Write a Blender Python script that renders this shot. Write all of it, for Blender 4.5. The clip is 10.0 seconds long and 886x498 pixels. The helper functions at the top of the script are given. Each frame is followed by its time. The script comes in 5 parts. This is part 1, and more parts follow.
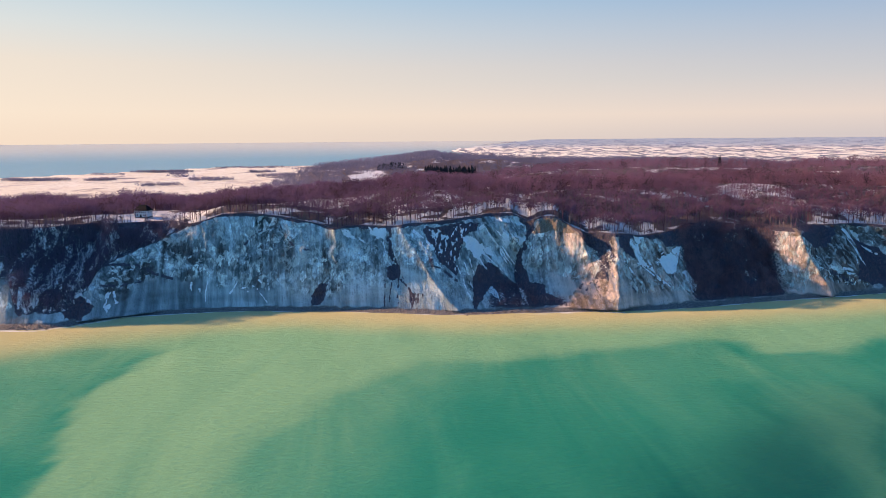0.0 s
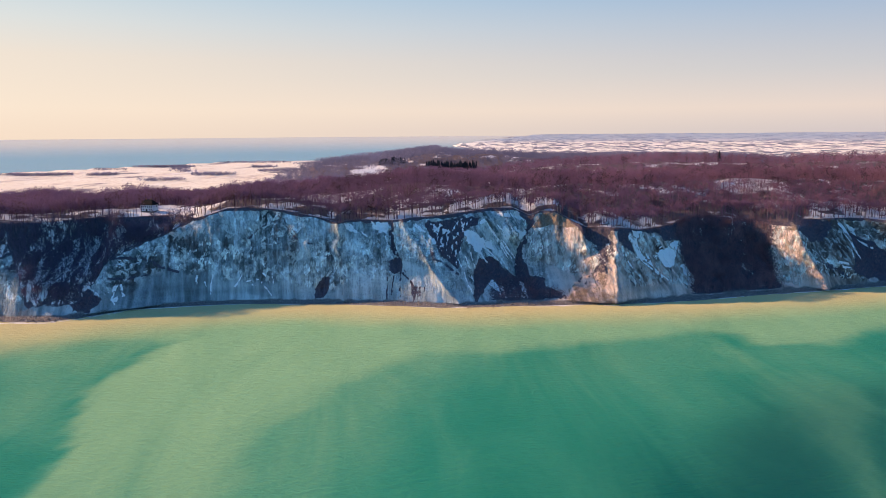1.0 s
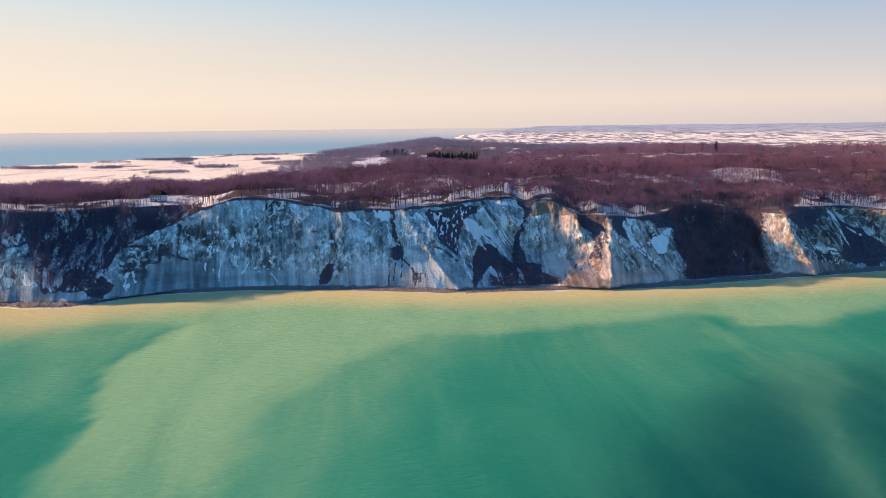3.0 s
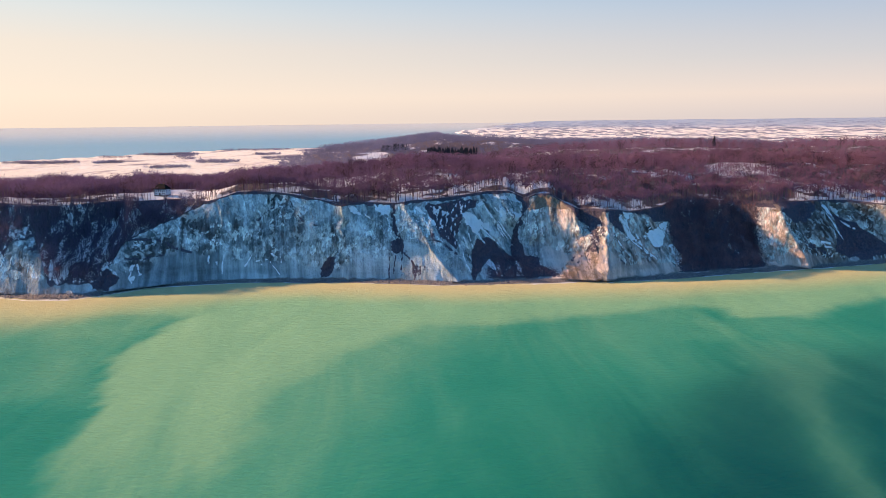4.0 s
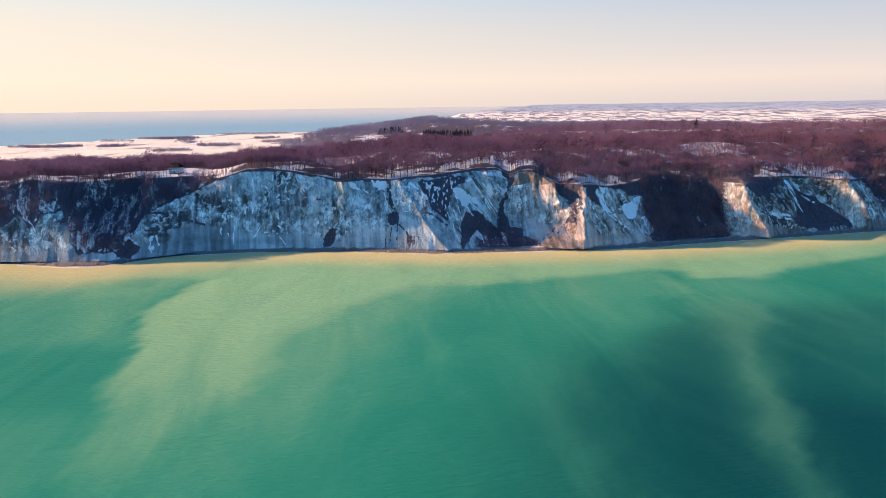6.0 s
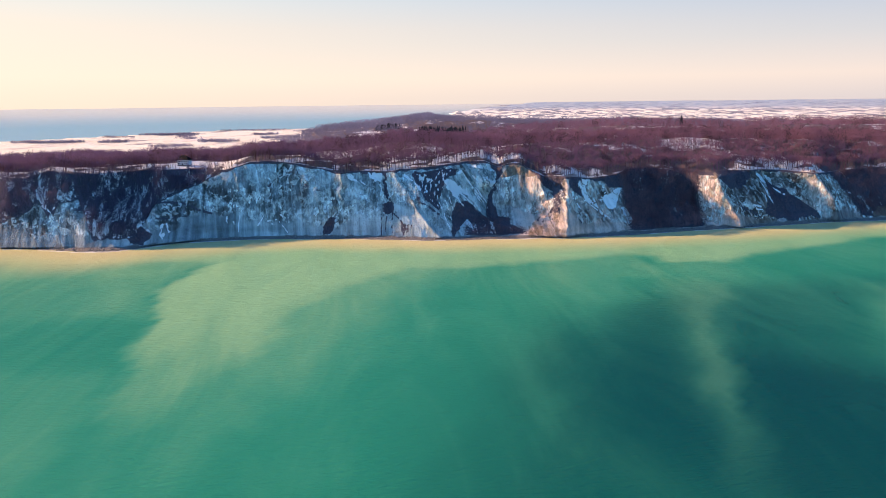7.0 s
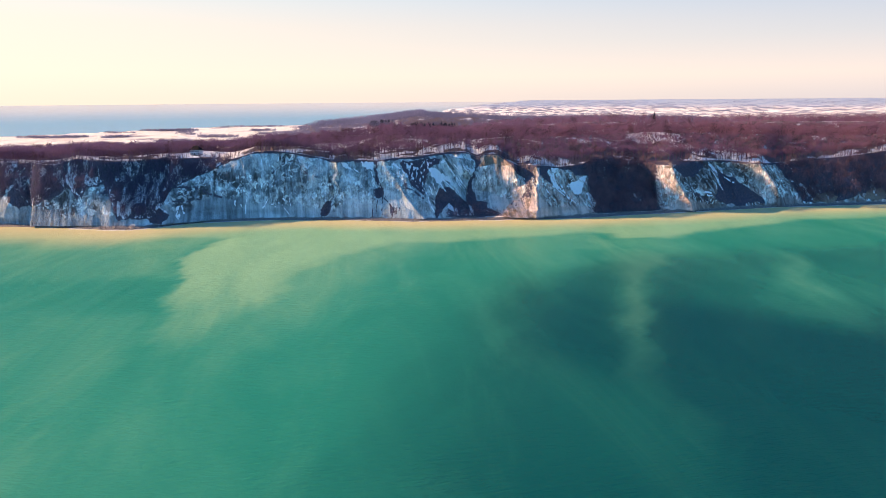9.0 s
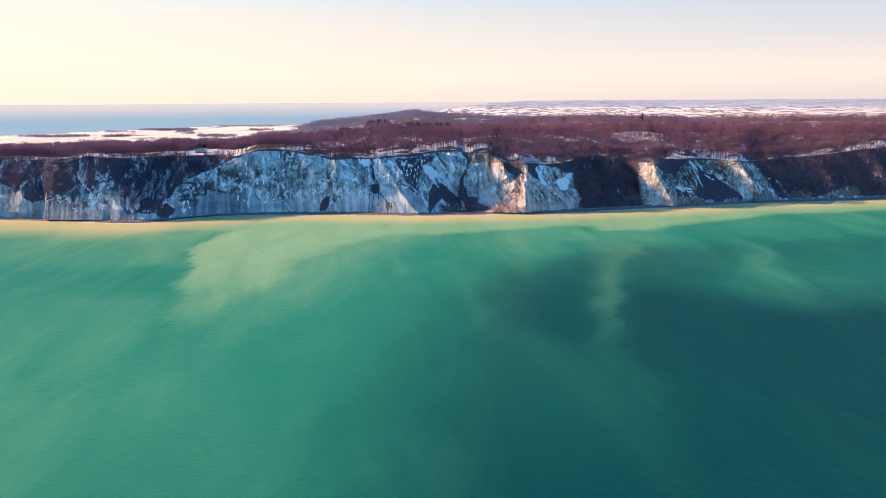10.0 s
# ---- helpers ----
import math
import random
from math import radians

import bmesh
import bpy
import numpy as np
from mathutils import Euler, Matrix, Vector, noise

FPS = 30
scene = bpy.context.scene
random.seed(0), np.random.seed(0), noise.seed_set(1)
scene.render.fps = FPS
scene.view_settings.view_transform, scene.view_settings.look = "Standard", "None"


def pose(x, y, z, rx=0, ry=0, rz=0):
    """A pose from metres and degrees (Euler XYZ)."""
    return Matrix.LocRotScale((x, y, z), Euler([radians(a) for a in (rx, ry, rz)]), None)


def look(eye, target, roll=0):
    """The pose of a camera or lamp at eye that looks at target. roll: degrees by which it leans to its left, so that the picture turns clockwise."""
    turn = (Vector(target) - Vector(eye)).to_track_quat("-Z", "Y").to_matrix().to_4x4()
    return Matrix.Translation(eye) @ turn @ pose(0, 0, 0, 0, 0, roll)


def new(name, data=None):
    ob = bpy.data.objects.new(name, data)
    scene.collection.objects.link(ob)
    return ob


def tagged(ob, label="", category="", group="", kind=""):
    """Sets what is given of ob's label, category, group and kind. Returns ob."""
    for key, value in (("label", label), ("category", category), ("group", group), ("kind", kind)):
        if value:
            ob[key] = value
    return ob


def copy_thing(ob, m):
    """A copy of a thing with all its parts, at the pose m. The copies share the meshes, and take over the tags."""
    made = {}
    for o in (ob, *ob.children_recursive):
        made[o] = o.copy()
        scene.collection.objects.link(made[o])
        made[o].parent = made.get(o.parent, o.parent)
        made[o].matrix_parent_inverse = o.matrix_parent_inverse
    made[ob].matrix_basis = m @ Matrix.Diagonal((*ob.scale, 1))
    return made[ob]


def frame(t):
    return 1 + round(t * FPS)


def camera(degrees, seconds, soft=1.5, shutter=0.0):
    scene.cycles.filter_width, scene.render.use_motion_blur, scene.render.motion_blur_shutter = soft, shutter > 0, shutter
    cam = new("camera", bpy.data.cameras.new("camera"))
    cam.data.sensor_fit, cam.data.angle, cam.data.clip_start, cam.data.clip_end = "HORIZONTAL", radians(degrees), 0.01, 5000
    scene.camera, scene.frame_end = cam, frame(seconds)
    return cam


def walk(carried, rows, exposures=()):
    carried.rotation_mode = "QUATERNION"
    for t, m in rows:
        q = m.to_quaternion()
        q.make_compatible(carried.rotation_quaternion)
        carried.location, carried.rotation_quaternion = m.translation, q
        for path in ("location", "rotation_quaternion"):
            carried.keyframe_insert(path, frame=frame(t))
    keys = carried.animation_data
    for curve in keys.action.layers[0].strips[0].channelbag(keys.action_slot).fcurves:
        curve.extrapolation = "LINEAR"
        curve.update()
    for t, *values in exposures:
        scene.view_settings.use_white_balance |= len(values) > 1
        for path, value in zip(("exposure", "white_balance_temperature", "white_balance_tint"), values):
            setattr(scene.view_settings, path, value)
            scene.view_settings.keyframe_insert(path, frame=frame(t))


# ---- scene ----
cam = camera(68.0, 10.0, soft=0.4)
PATH = [
    (0, (1.627, -0.872, 119.383), (1.825, 1.09, 119.046), -0.4),
    (0.5, (1.048, -4.361, 119.705), (1.245, -2.4, 119.361), -0.4),
    (1, (0.758, -8.245, 119.846), (0.952, -6.285, 119.494), -0.4),
    (1.5, (0.937, -12.245, 119.68), (1.129, -10.287, 119.323), -0.4),
    (2, (0.962, -16.548, 119.421), (1.151, -14.59, 119.058), -0.5),
    (2.5, (0.778, -20.913, 119.125), (0.966, -18.956, 118.757), -0.6),
    (4, (0.721, -33.229, 119.246), (0.906, -31.276, 118.857), -0.6),
    (4.5, (0.84, -38.018, 118.941), (1.024, -36.066, 118.548), -0.6),
    (5, (1.158, -47.061, 118.46), (1.341, -45.11, 118.063), -0.6),
    (5.5, (0.946, -63.71, 118.291), (1.132, -61.763, 117.872), -0.7),
    (7, (2.332, -121.094, 117.623), (2.528, -119.153, 117.181), -0.6),
    (7.5, (2.983, -140.443, 117.435), (3.184, -138.504, 116.991), -0.5),
    (8, (3.726, -160.022, 117.092), (3.931, -158.083, 116.646), -0.4),
    (8.5, (4.524, -178.985, 116.805), (4.733, -177.047, 116.357), -0.4),
    (9, (5.435, -197.502, 116.681), (5.645, -195.564, 116.233), -0.4),
    (9.5, (5.798, -215.39, 116.854), (6.013, -213.452, 116.406), -0.3),
    (10, (5.811, -232.916, 117.253), (6.03, -230.979, 116.805), -0.3),
]
walk(cam, [(t, look(eye, target, roll)) for t, eye, target, roll in PATH], exposures=[(0, 0.66), (4, 0.76), (7, 0.90), (10, 1.03)])

# ---- world, sun, exposure ----
SUN_EL, SUN_AZ = 24.0, -73.0          # degrees; azimuth from straight ahead (+y), minus is to the left
sun = new("sun", bpy.data.lights.new("sun", "SUN"))
sun.data.energy, sun.data.angle, sun.data.color = 5.8, radians(0.6), (1.0, 0.61, 0.335)
_e, _a = radians(SUN_EL), radians(SUN_AZ)
SUN_DIR = Vector((math.cos(_e) * math.sin(_a), math.cos(_e) * math.cos(_a), math.sin(_e)))
sun.matrix_world = look(SUN_DIR * 1000, (0, 0, 0))

world = bpy.data.worlds.new("sky")
scene.world = world
world.use_nodes = True
wt = world.node_tree
wt.nodes.clear()


def wnode(kind, **kw):
    n = wt.nodes.new(kind)
    for k, v in kw.items():
        n.inputs[k].default_value = v
    return n


w_out = wnode("ShaderNodeOutputWorld")
w_bg = wnode("ShaderNodeBackground", Strength=1.0)
w_sky = wnode("ShaderNodeTexSky")
w_sky.sky_type, w_sky.sun_disc = "NISHITA", False
w_sky.sun_elevation, w_sky.sun_rotation = _e, _a
w_sky.air_density, w_sky.dust_density, w_sky.ozone_density = 1.0, 1.2, 2.0
w_mul = wt.nodes.new("ShaderNodeVectorMath")
w_mul.operation = "SCALE"
w_mul.inputs["Scale"].default_value = 0.055
wt.links.new(w_sky.outputs[0], w_mul.inputs[0])
w_tc = wt.nodes.new("ShaderNodeTexCoord")
w_sep = wt.nodes.new("ShaderNodeSeparateXYZ")
wt.links.new(w_tc.outputs["Generated"], w_sep.inputs[0])


def ramp(tree, stops, fac, smooth=False):
    n = tree.nodes.new("ShaderNodeValToRGB")
    n.color_ramp.interpolation = "EASE" if smooth else "LINEAR"
    el = n.color_ramp.elements
    while len(el) < len(stops):
        el.new(0.5)
    for e, (p, c) in zip(el, stops):
        e.position = p
        e.color = (c, c, c, 1) if isinstance(c, (int, float)) else (*c, 1)
    tree.links.new(fac, n.inputs[0])
    return n.outputs[0]


# low haze: cream towards the sun, pale rose and blue away from it
haze_l = ramp(wt, [(0.0, (0.97, 0.77, 0.60)), (0.035, (0.99, 0.82, 0.65)), (0.10, (0.92, 0.80, 0.67)), (0.145, (0.77, 0.79, 0.76)), (0.20, (0.57, 0.72, 0.80)), (0.5, (0.20, 0.42, 0.66))], w_sep.outputs[2])
haze_r = ramp(wt, [(0.0, (0.66, 0.58, 0.58)), (0.03, (0.82, 0.68, 0.61)), (0.08, (0.60, 0.60, 0.63)), (0.19, (0.28, 0.44, 0.67)), (0.5, (0.12, 0.32, 0.58))], w_sep.outputs[2])
w_side = wt.nodes.new("ShaderNodeMapRange")
w_side.inputs["From Min"].default_value, w_side.inputs["From Max"].default_value = -0.55, 0.75
wt.links.new(w_sep.outputs[0], w_side.inputs[0])
w_lr = wt.nodes.new("ShaderNodeMixRGB")
wt.links.new(w_side.outputs[0], w_lr.inputs[0])
wt.links.new(haze_l, w_lr.inputs[1])
wt.links.new(haze_r, w_lr.inputs[2])
# away from the sun the sky is a deeper blue
w_back = wt.nodes.new("ShaderNodeMapRange")
w_back.inputs["From Min"].default_value, w_back.inputs["From Max"].default_value = 0.35, -0.25
wt.links.new(w_sep.outputs[1], w_back.inputs[0])
haze_b = ramp(wt, [(0.0, (0.52, 1.18, 1.98)), (0.12, (0.36, 1.20, 2.28)), (0.5, (0.18, 0.82, 1.98))], w_sep.outputs[2])
w_all = wt.nodes.new("ShaderNodeMixRGB")
wt.links.new(w_back.outputs[0], w_all.inputs[0])
wt.links.new(w_lr.outputs[0], w_all.inputs[1])
wt.links.new(haze_b, w_all.inputs[2])
w_dim = wt.nodes.new("ShaderNodeVectorMath")
w_dim.operation = "SCALE"
w_dim.inputs["Scale"].default_value = 0.62
wt.links.new(w_all.outputs[0], w_dim.inputs[0])
w_f = ramp(wt, [(0.0, 1.0), (0.2, 1.0), (0.55, 0.0)], w_sep.outputs[2])
w_mix = wt.nodes.new("ShaderNodeMixRGB")
wt.links.new(w_f, w_mix.inputs[0])
w_tint = wt.nodes.new("ShaderNodeVectorMath")
w_tint.operation = "MULTIPLY"
w_tint.inputs[1].default_value = (0.85, 1.5, 2.4)
wt.links.new(w_mul.outputs[0], w_tint.inputs[0])
wt.links.new(w_tint.outputs[0], w_mix.inputs[1])
wt.links.new(w_dim.outputs[0], w_mix.inputs[2])
wt.links.new(w_mix.outputs[0], w_bg.inputs[0])
wt.links.new(w_bg.outputs[0], w_out.inputs[0])

# ---- numeric noise ----
_rng = np.random.default_rng(7)
_GR = _rng.uniform(0, 1, (256, 256))


def vnoise(x, y):
    """Smooth value noise, -1 to 1, cell size 1."""
    xi, yi = np.floor(x).astype(int), np.floor(y).astype(int)
    fx, fy = x - xi, y - yi
    fx, fy = fx * fx * (3 - 2 * fx), fy * fy * (3 - 2 * fy)
    g = lambda i, j: _GR[(xi + i) % 256, (yi + j) % 256]
    return 2 * ((g(0, 0) * (1 - fx) + g(1, 0) * fx) * (1 - fy) + (g(0, 1) * (1 - fx) + g(1, 1) * fx) * fy) - 1


def fbm(x, y, octaves=4):
    out, a, n = 0.0, 1.0, 0.0
    for i in range(octaves):
        out = out + a * vnoise(x * 2 ** i + 17.3 * i, y * 2 ** i + 9.1 * i)
        n += a
        a *= 0.5
    return out / n


def sstep(a, b, v):
    t = np.clip((v - a) / (b - a), 0, 1)
    return t * t * (3 - 2 * t)


def table(pairs, x):
    return np.interp(x, [p[0] for p in pairs], [p[1] for p in pairs])


# ---- materials ----
class Mat:
    """Small node builder."""

    def __init__(self, name, rough=0.9, spec=0.2):
        self.m = bpy.data.materials.new(name)
        self.m.use_nodes = True
        self.t = self.m.node_tree
        self.b = self.t.nodes["Principled BSDF"]
        self.b.inputs["Roughness"].default_value = rough
        self.b.inputs["Specular IOR Level"].default_value = spec

    def put(self, src, dst):
        self.t.links.new(src, dst)

    def coords(self, scale=(1, 1, 1), rot=(0, 0, 0)):
        tc = self.t.nodes.new("ShaderNodeTexCoord")
        mp = self.t.nodes.new("ShaderNodeMapping")
        mp.inputs["Scale"].default_value = scale
        mp.inputs["Rotation"].default_value = [radians(a) for a in rot]
        self.put(tc.outputs["Object"], mp.inputs["Vector"])
        return mp.outputs[0]

    def noise(self, scale, size=1.0, detail=4.0, rough=0.55, rot=(0, 0, 0), distort=0.0):
        n = self.t.nodes.new("ShaderNodeTexNoise")
        n.inputs["Scale"].default_value = size
        n.inputs["Detail"].default_value = detail
        n.inputs["Roughness"].default_value = rough
        n.inputs["Distortion"].default_value = distort
        self.put(self.coords(scale if isinstance(scale, tuple) else (scale,) * 3, rot), n.inputs["Vector"])
        return n.outputs["Fac"]

    def facets(self, scale, warp=0.0, rot=(0, 0, 0)):
        """A random value for each broken face of the rock."""
        n = self.t.nodes.new("ShaderNodeTexVoronoi")
        n.inputs["Scale"].default_value = 1.0
        at = self.coords(scale, rot)
        if warp:
            w = self.t.nodes.new("ShaderNodeTexNoise")
            w.inputs["Scale"].default_value, w.inputs["Detail"].default_value = 1.6, 3.0
            self.put(at, w.inputs["Vector"])
            add = self.t.nodes.new("ShaderNodeMixRGB")
            add.blend_type = "LINEAR_LIGHT"
            add.inputs[0].default_value = warp
            self.put(at, add.inputs[1])
            self.put(w.outputs["Color"], add.inputs[2])
            at = add.outputs[0]
        self.put(at, n.inputs["Vector"])
        v = self.t.nodes.new("ShaderNodeSeparateColor")
        self.put(n.outputs["Color"], v.inputs[0])
        return v.outputs[0]

    def ramp(self, fac, stops, smooth=False):
        return ramp(self.t, stops, fac, smooth)

    def mix(self, fac, a, b, mode="MIX"):
        n = self.t.nodes.new("ShaderNodeMixRGB")
        n.blend_type = mode
        for i, v in enumerate((fac, a, b)):
            if isinstance(v, (int, float)):
                n.inputs[i].default_value = v if i == 0 else (v, v, v, 1)
            elif isinstance(v, tuple):
                n.inputs[i].default_value = (*v, 1)
            else:
                self.put(v, n.inputs[i])
        return n.outputs[0]

    def math(self, op, a, b=0.0, clamp=False):
        n = self.t.nodes.new("ShaderNodeMath")
        n.operation, n.use_clamp = op, clamp
        for i, v in enumerate((a, b)):
            if isinstance(v, (int, float)):
                n.inputs[i].default_value = v
            else:
                self.put(v, n.inputs[i])
        return n.outputs[0]

    def attr(self, name):
        n = self.t.nodes.new("ShaderNodeAttribute")
        n.attribute_name = name
        s = self.t.nodes.new("ShaderNodeSeparateColor")
        self.put(n.outputs["Color"], s.inputs[0])
        return s.outputs[0], s.outputs[1], s.outputs[2]

    def edge(self, mask, noise, soft=0.12):
        """A mask broken up by noise into ragged patches."""
        v = self.math("ADD", mask, self.math("MULTIPLY", self.math("SUBTRACT", noise, 0.5), 1.1))
        n = self.t.nodes.new("ShaderNodeMapRange")
        n.inputs["From Min"].default_value, n.inputs["From Max"].default_value = 0.5 - soft, 0.5 + soft
        self.put(v, n.inputs[0])
        return n.outputs[0]

    def bump(self, height, dist, strength=1.0):
        n = self.t.nodes.new("ShaderNodeBump")
        n.inputs["Distance"].default_value, n.inputs["Strength"].default_value = dist, strength
        self.put(height, n.inputs["Height"])
        self.put(n.outputs[0], self.b.inputs["Normal"])

    def color(self, c):
        if isinstance(c, tuple):
            self.b.inputs["Base Color"].default_value = (*c, 1)
        else:
            self.put(c, self.b.inputs["Base Color"])
        return self.m


def land_material():
    k = Mat("chalk_and_snow_land", 0.92, 0.12)
    snow, soil_shade, grime_shade = k.attr("cover")
    wood, field, beach = k.attr("zone")
    grass, rugged_haze, glade = k.attr("extra")
    # chalk: pale flakes, hanging grey streaks, dark bands
    streak = k.noise((0.9, 0.35, 0.07), 1.0, 5, 0.65)
    grain = k.noise(0.55, 1.0, 6, 0.7)
    fine = k.noise(1.7, 1.0, 4, 0.7)
    crisp = k.math("ADD", 0.30, k.math("MULTIPLY", rugged_haze, 0.95))
    fleck = k.math("ADD", k.math("MULTIPLY", k.math("SUBTRACT", streak, 0.5), 0.70), k.math("MULTIPLY", k.math("SUBTRACT", grain, 0.5), 0.50))
    g = k.math("ADD", grime_shade, k.math("MULTIPLY", fleck, crisp), True)
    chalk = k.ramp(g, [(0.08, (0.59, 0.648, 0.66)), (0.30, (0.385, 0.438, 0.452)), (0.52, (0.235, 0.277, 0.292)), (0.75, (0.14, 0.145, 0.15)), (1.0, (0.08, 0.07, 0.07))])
    # towards the east the chalk takes a redder tint
    chalk = k.mix(glade, chalk, k.mix(1.0, chalk, (1.22, 0.80, 0.65), "MULTIPLY"))
    # broken pale flakes and dark cracks on the rugged upper face
    chip = k.noise((0.20, 0.20, 0.13), 1.0, 7, 0.66, (0, 20, 0), 0.4)
    chalk = k.mix(k.math("MULTIPLY", k.ramp(chip, [(0.515, 0.0), (0.55, 0.95)]), rugged_haze), chalk, (0.69, 0.735, 0.70))
    vein = k.noise((0.16, 0.16, 0.055), 1.0, 5, 0.6, (0, 14, 0), 0.5)
    crack = k.ramp(k.math("ABSOLUTE", k.math("SUBTRACT", vein, 0.5)), [(0.004, 0.4), (0.026, 0.0)])
    chalk = k.mix(k.math("MULTIPLY", crack, rugged_haze), chalk, (0.09, 0.085, 0.085))
    big, small = k.facets((0.24, 0.24, 0.10), 0.10, (0, 18, 0)), k.facets((0.75, 0.75, 0.34), 0.12, (0, 12, 0))
    face = k.math("ADD", k.math("MULTIPLY", big, 0.55), k.math("MULTIPLY", small, 0.45))
    chalk = k.mix(k.math("MULTIPLY", rugged_haze, 0.85), chalk, k.mix(1.0, chalk, k.ramp(face, [(0.15, 0.45), (0.5, 0.95), (0.85, 1.6)]), "MULTIPLY"))
    joint = k.t.nodes.new("ShaderNodeTexVoronoi")
    joint.feature = "DISTANCE_TO_EDGE"
    joint.inputs["Scale"].default_value = 1.0
    k.put(k.coords((0.24, 0.24, 0.10), (0, 18, 0)), joint.inputs["Vector"])
    line = k.math("MULTIPLY", k.ramp(joint.outputs["Distance"], [(0.0, 0.3), (0.06, 0.0)]), k.ramp(k.noise(0.09, 1.0, 3, 0.5), [(0.45, 0.0), (0.56, 1.0)]))
    chalk = k.mix(k.math("MULTIPLY", line, rugged_haze), chalk, (0.07, 0.07, 0.075))
    thread = k.noise((1.5, 0.6, 0.045), 1.0, 4, 0.6, (0, 3, 0), 0.2)
    chalk = k.mix(k.ramp(thread, [(0.58, 0.0), (0.66, 0.45)]), chalk, (0.16, 0.16, 0.16))
    # dark earth, dead grass and twigs
    twig = k.noise((0.9, 0.9, 0.55), 1.0, 6, 0.75)
    earth = k.ramp(twig, [(0.30, (0.042, 0.038, 0.058)), (0.48, (0.085, 0.073, 0.098)), (0.62, (0.135, 0.108, 0.125)), (0.8, (0.20, 0.155, 0.155))])
    col = k.mix(k.edge(soil_shade, grain, 0.10), chalk, earth)
    tan = k.ramp(twig, [(0.3, (0.13, 0.095, 0.075)), (0.52, (0.25, 0.19, 0.15)), (0.7, (0.40, 0.32, 0.25))])
    col = k.mix(k.edge(grass, grain, 0.14), col, tan)
    # forest floor: leaf litter with snow lying in it
    lie = k.noise(0.028, 1.0, 5, 0.6)
    floor = k.mix(k.ramp(k.math("ADD", lie, k.math("MULTIPLY", glade, 0.32)), [(0.55, 0.06), (0.65, 1.0)]), (0.11, 0.072, 0.082), (0.84, 0.84, 0.86))
    floor = k.mix(k.ramp(grain, [(0.30, 0.7), (0.42, 0.0)]), floor, (0.13, 0.09, 0.085))
    col = k.mix(wood, col, floor)
    # snowy fields in long plots
    plots = k.math("ADD", k.math("MULTIPLY", k.facets((0.0075, 0.0032, 0.0), 0.03, (0, 0, 6)), 0.16), k.math("MULTIPLY", k.noise((0.0065, 0.0042, 0.01), 1.0, 6, 0.7, (0, 0, 4)), 0.84))
    snowf = k.ramp(plots, [(0.36, (0.22, 0.21, 0.24)), (0.40, (0.55, 0.48, 0.42)), (0.43, (0.80, 0.75, 0.64)), (0.462, (0.84, 0.79, 0.67)), (0.468, (0.58, 0.50, 0.41)), (0.476, (0.85, 0.80, 0.69)), (0.522, (0.86, 0.82, 0.72)), (0.528, (0.60, 0.52, 0.42)), (0.540, (0.84, 0.79, 0.67)), (0.60, (0.78, 0.71, 0.60)), (0.63, (0.50, 0.43, 0.38)), (0.655, (0.82, 0.77, 0.71))])
    strips = k.math("ADD", k.math("MULTIPLY", k.facets((0.034, 0.013, 0.0), 0.05, (0, 0, -8)), 0.55), k.math("MULTIPLY", k.noise((0.030, 0.0110, 0.01), 1.0, 7, 0.78, (0, 0, -8)), 0.45))
    snowr = k.ramp(strips, [(0.28, (0.16, 0.17, 0.21)), (0.40, (0.36, 0.36, 0.39)), (0.415, (0.76, 0.70, 0.60)), (0.56, (0.90, 0.86, 0.76)), (0.62, (0.88, 0.83, 0.72)), (0.635, (0.42, 0.39, 0.39)), (0.68, (0.52, 0.48, 0.45)), (0.69, (0.84, 0.79, 0.70))])
    snowf = k.mix(grass, snowf, snowr)
    # haze painted into the farthest fields, blue-grey towards the skyline
    snowf = k.mix(k.math("MULTIPLY", rugged_haze, 0.88), snowf, (0.31, 0.38, 0.47))
    col = k.mix(field, col, snowf)
    shingle = k.ramp(k.noise(1.1, 1.0, 5, 0.7), [(0.35, (0.10, 0.09, 0.09)), (0.55, (0.22, 0.20, 0.19)), (0.75, (0.50, 0.46, 0.43))])
    col = k.mix(beach, col, shingle)
    # snow caught in runs down the slope
    rag = k.math("ADD", k.math("MULTIPLY", fine, 0.5), k.math("MULTIPLY", k.noise((0.55, 0.55, 0.16), 1.0, 6, 0.7, (0, 30, 0)), 0.75))
    col = k.mix(k.edge(snow, k.math("SUBTRACT", k.math("MULTIPLY", k.math("SUBTRACT", rag, 0.625), 1.6), -0.5), 0.07), col, (0.90, 0.91, 0.92))
    k.bump(k.math("ADD", k.math("ADD", k.math("MULTIPLY", streak, 0.7), grain), k.math("MULTIPLY", chip, 1.6)), 2.2, 1.0)
    return k.color(col)


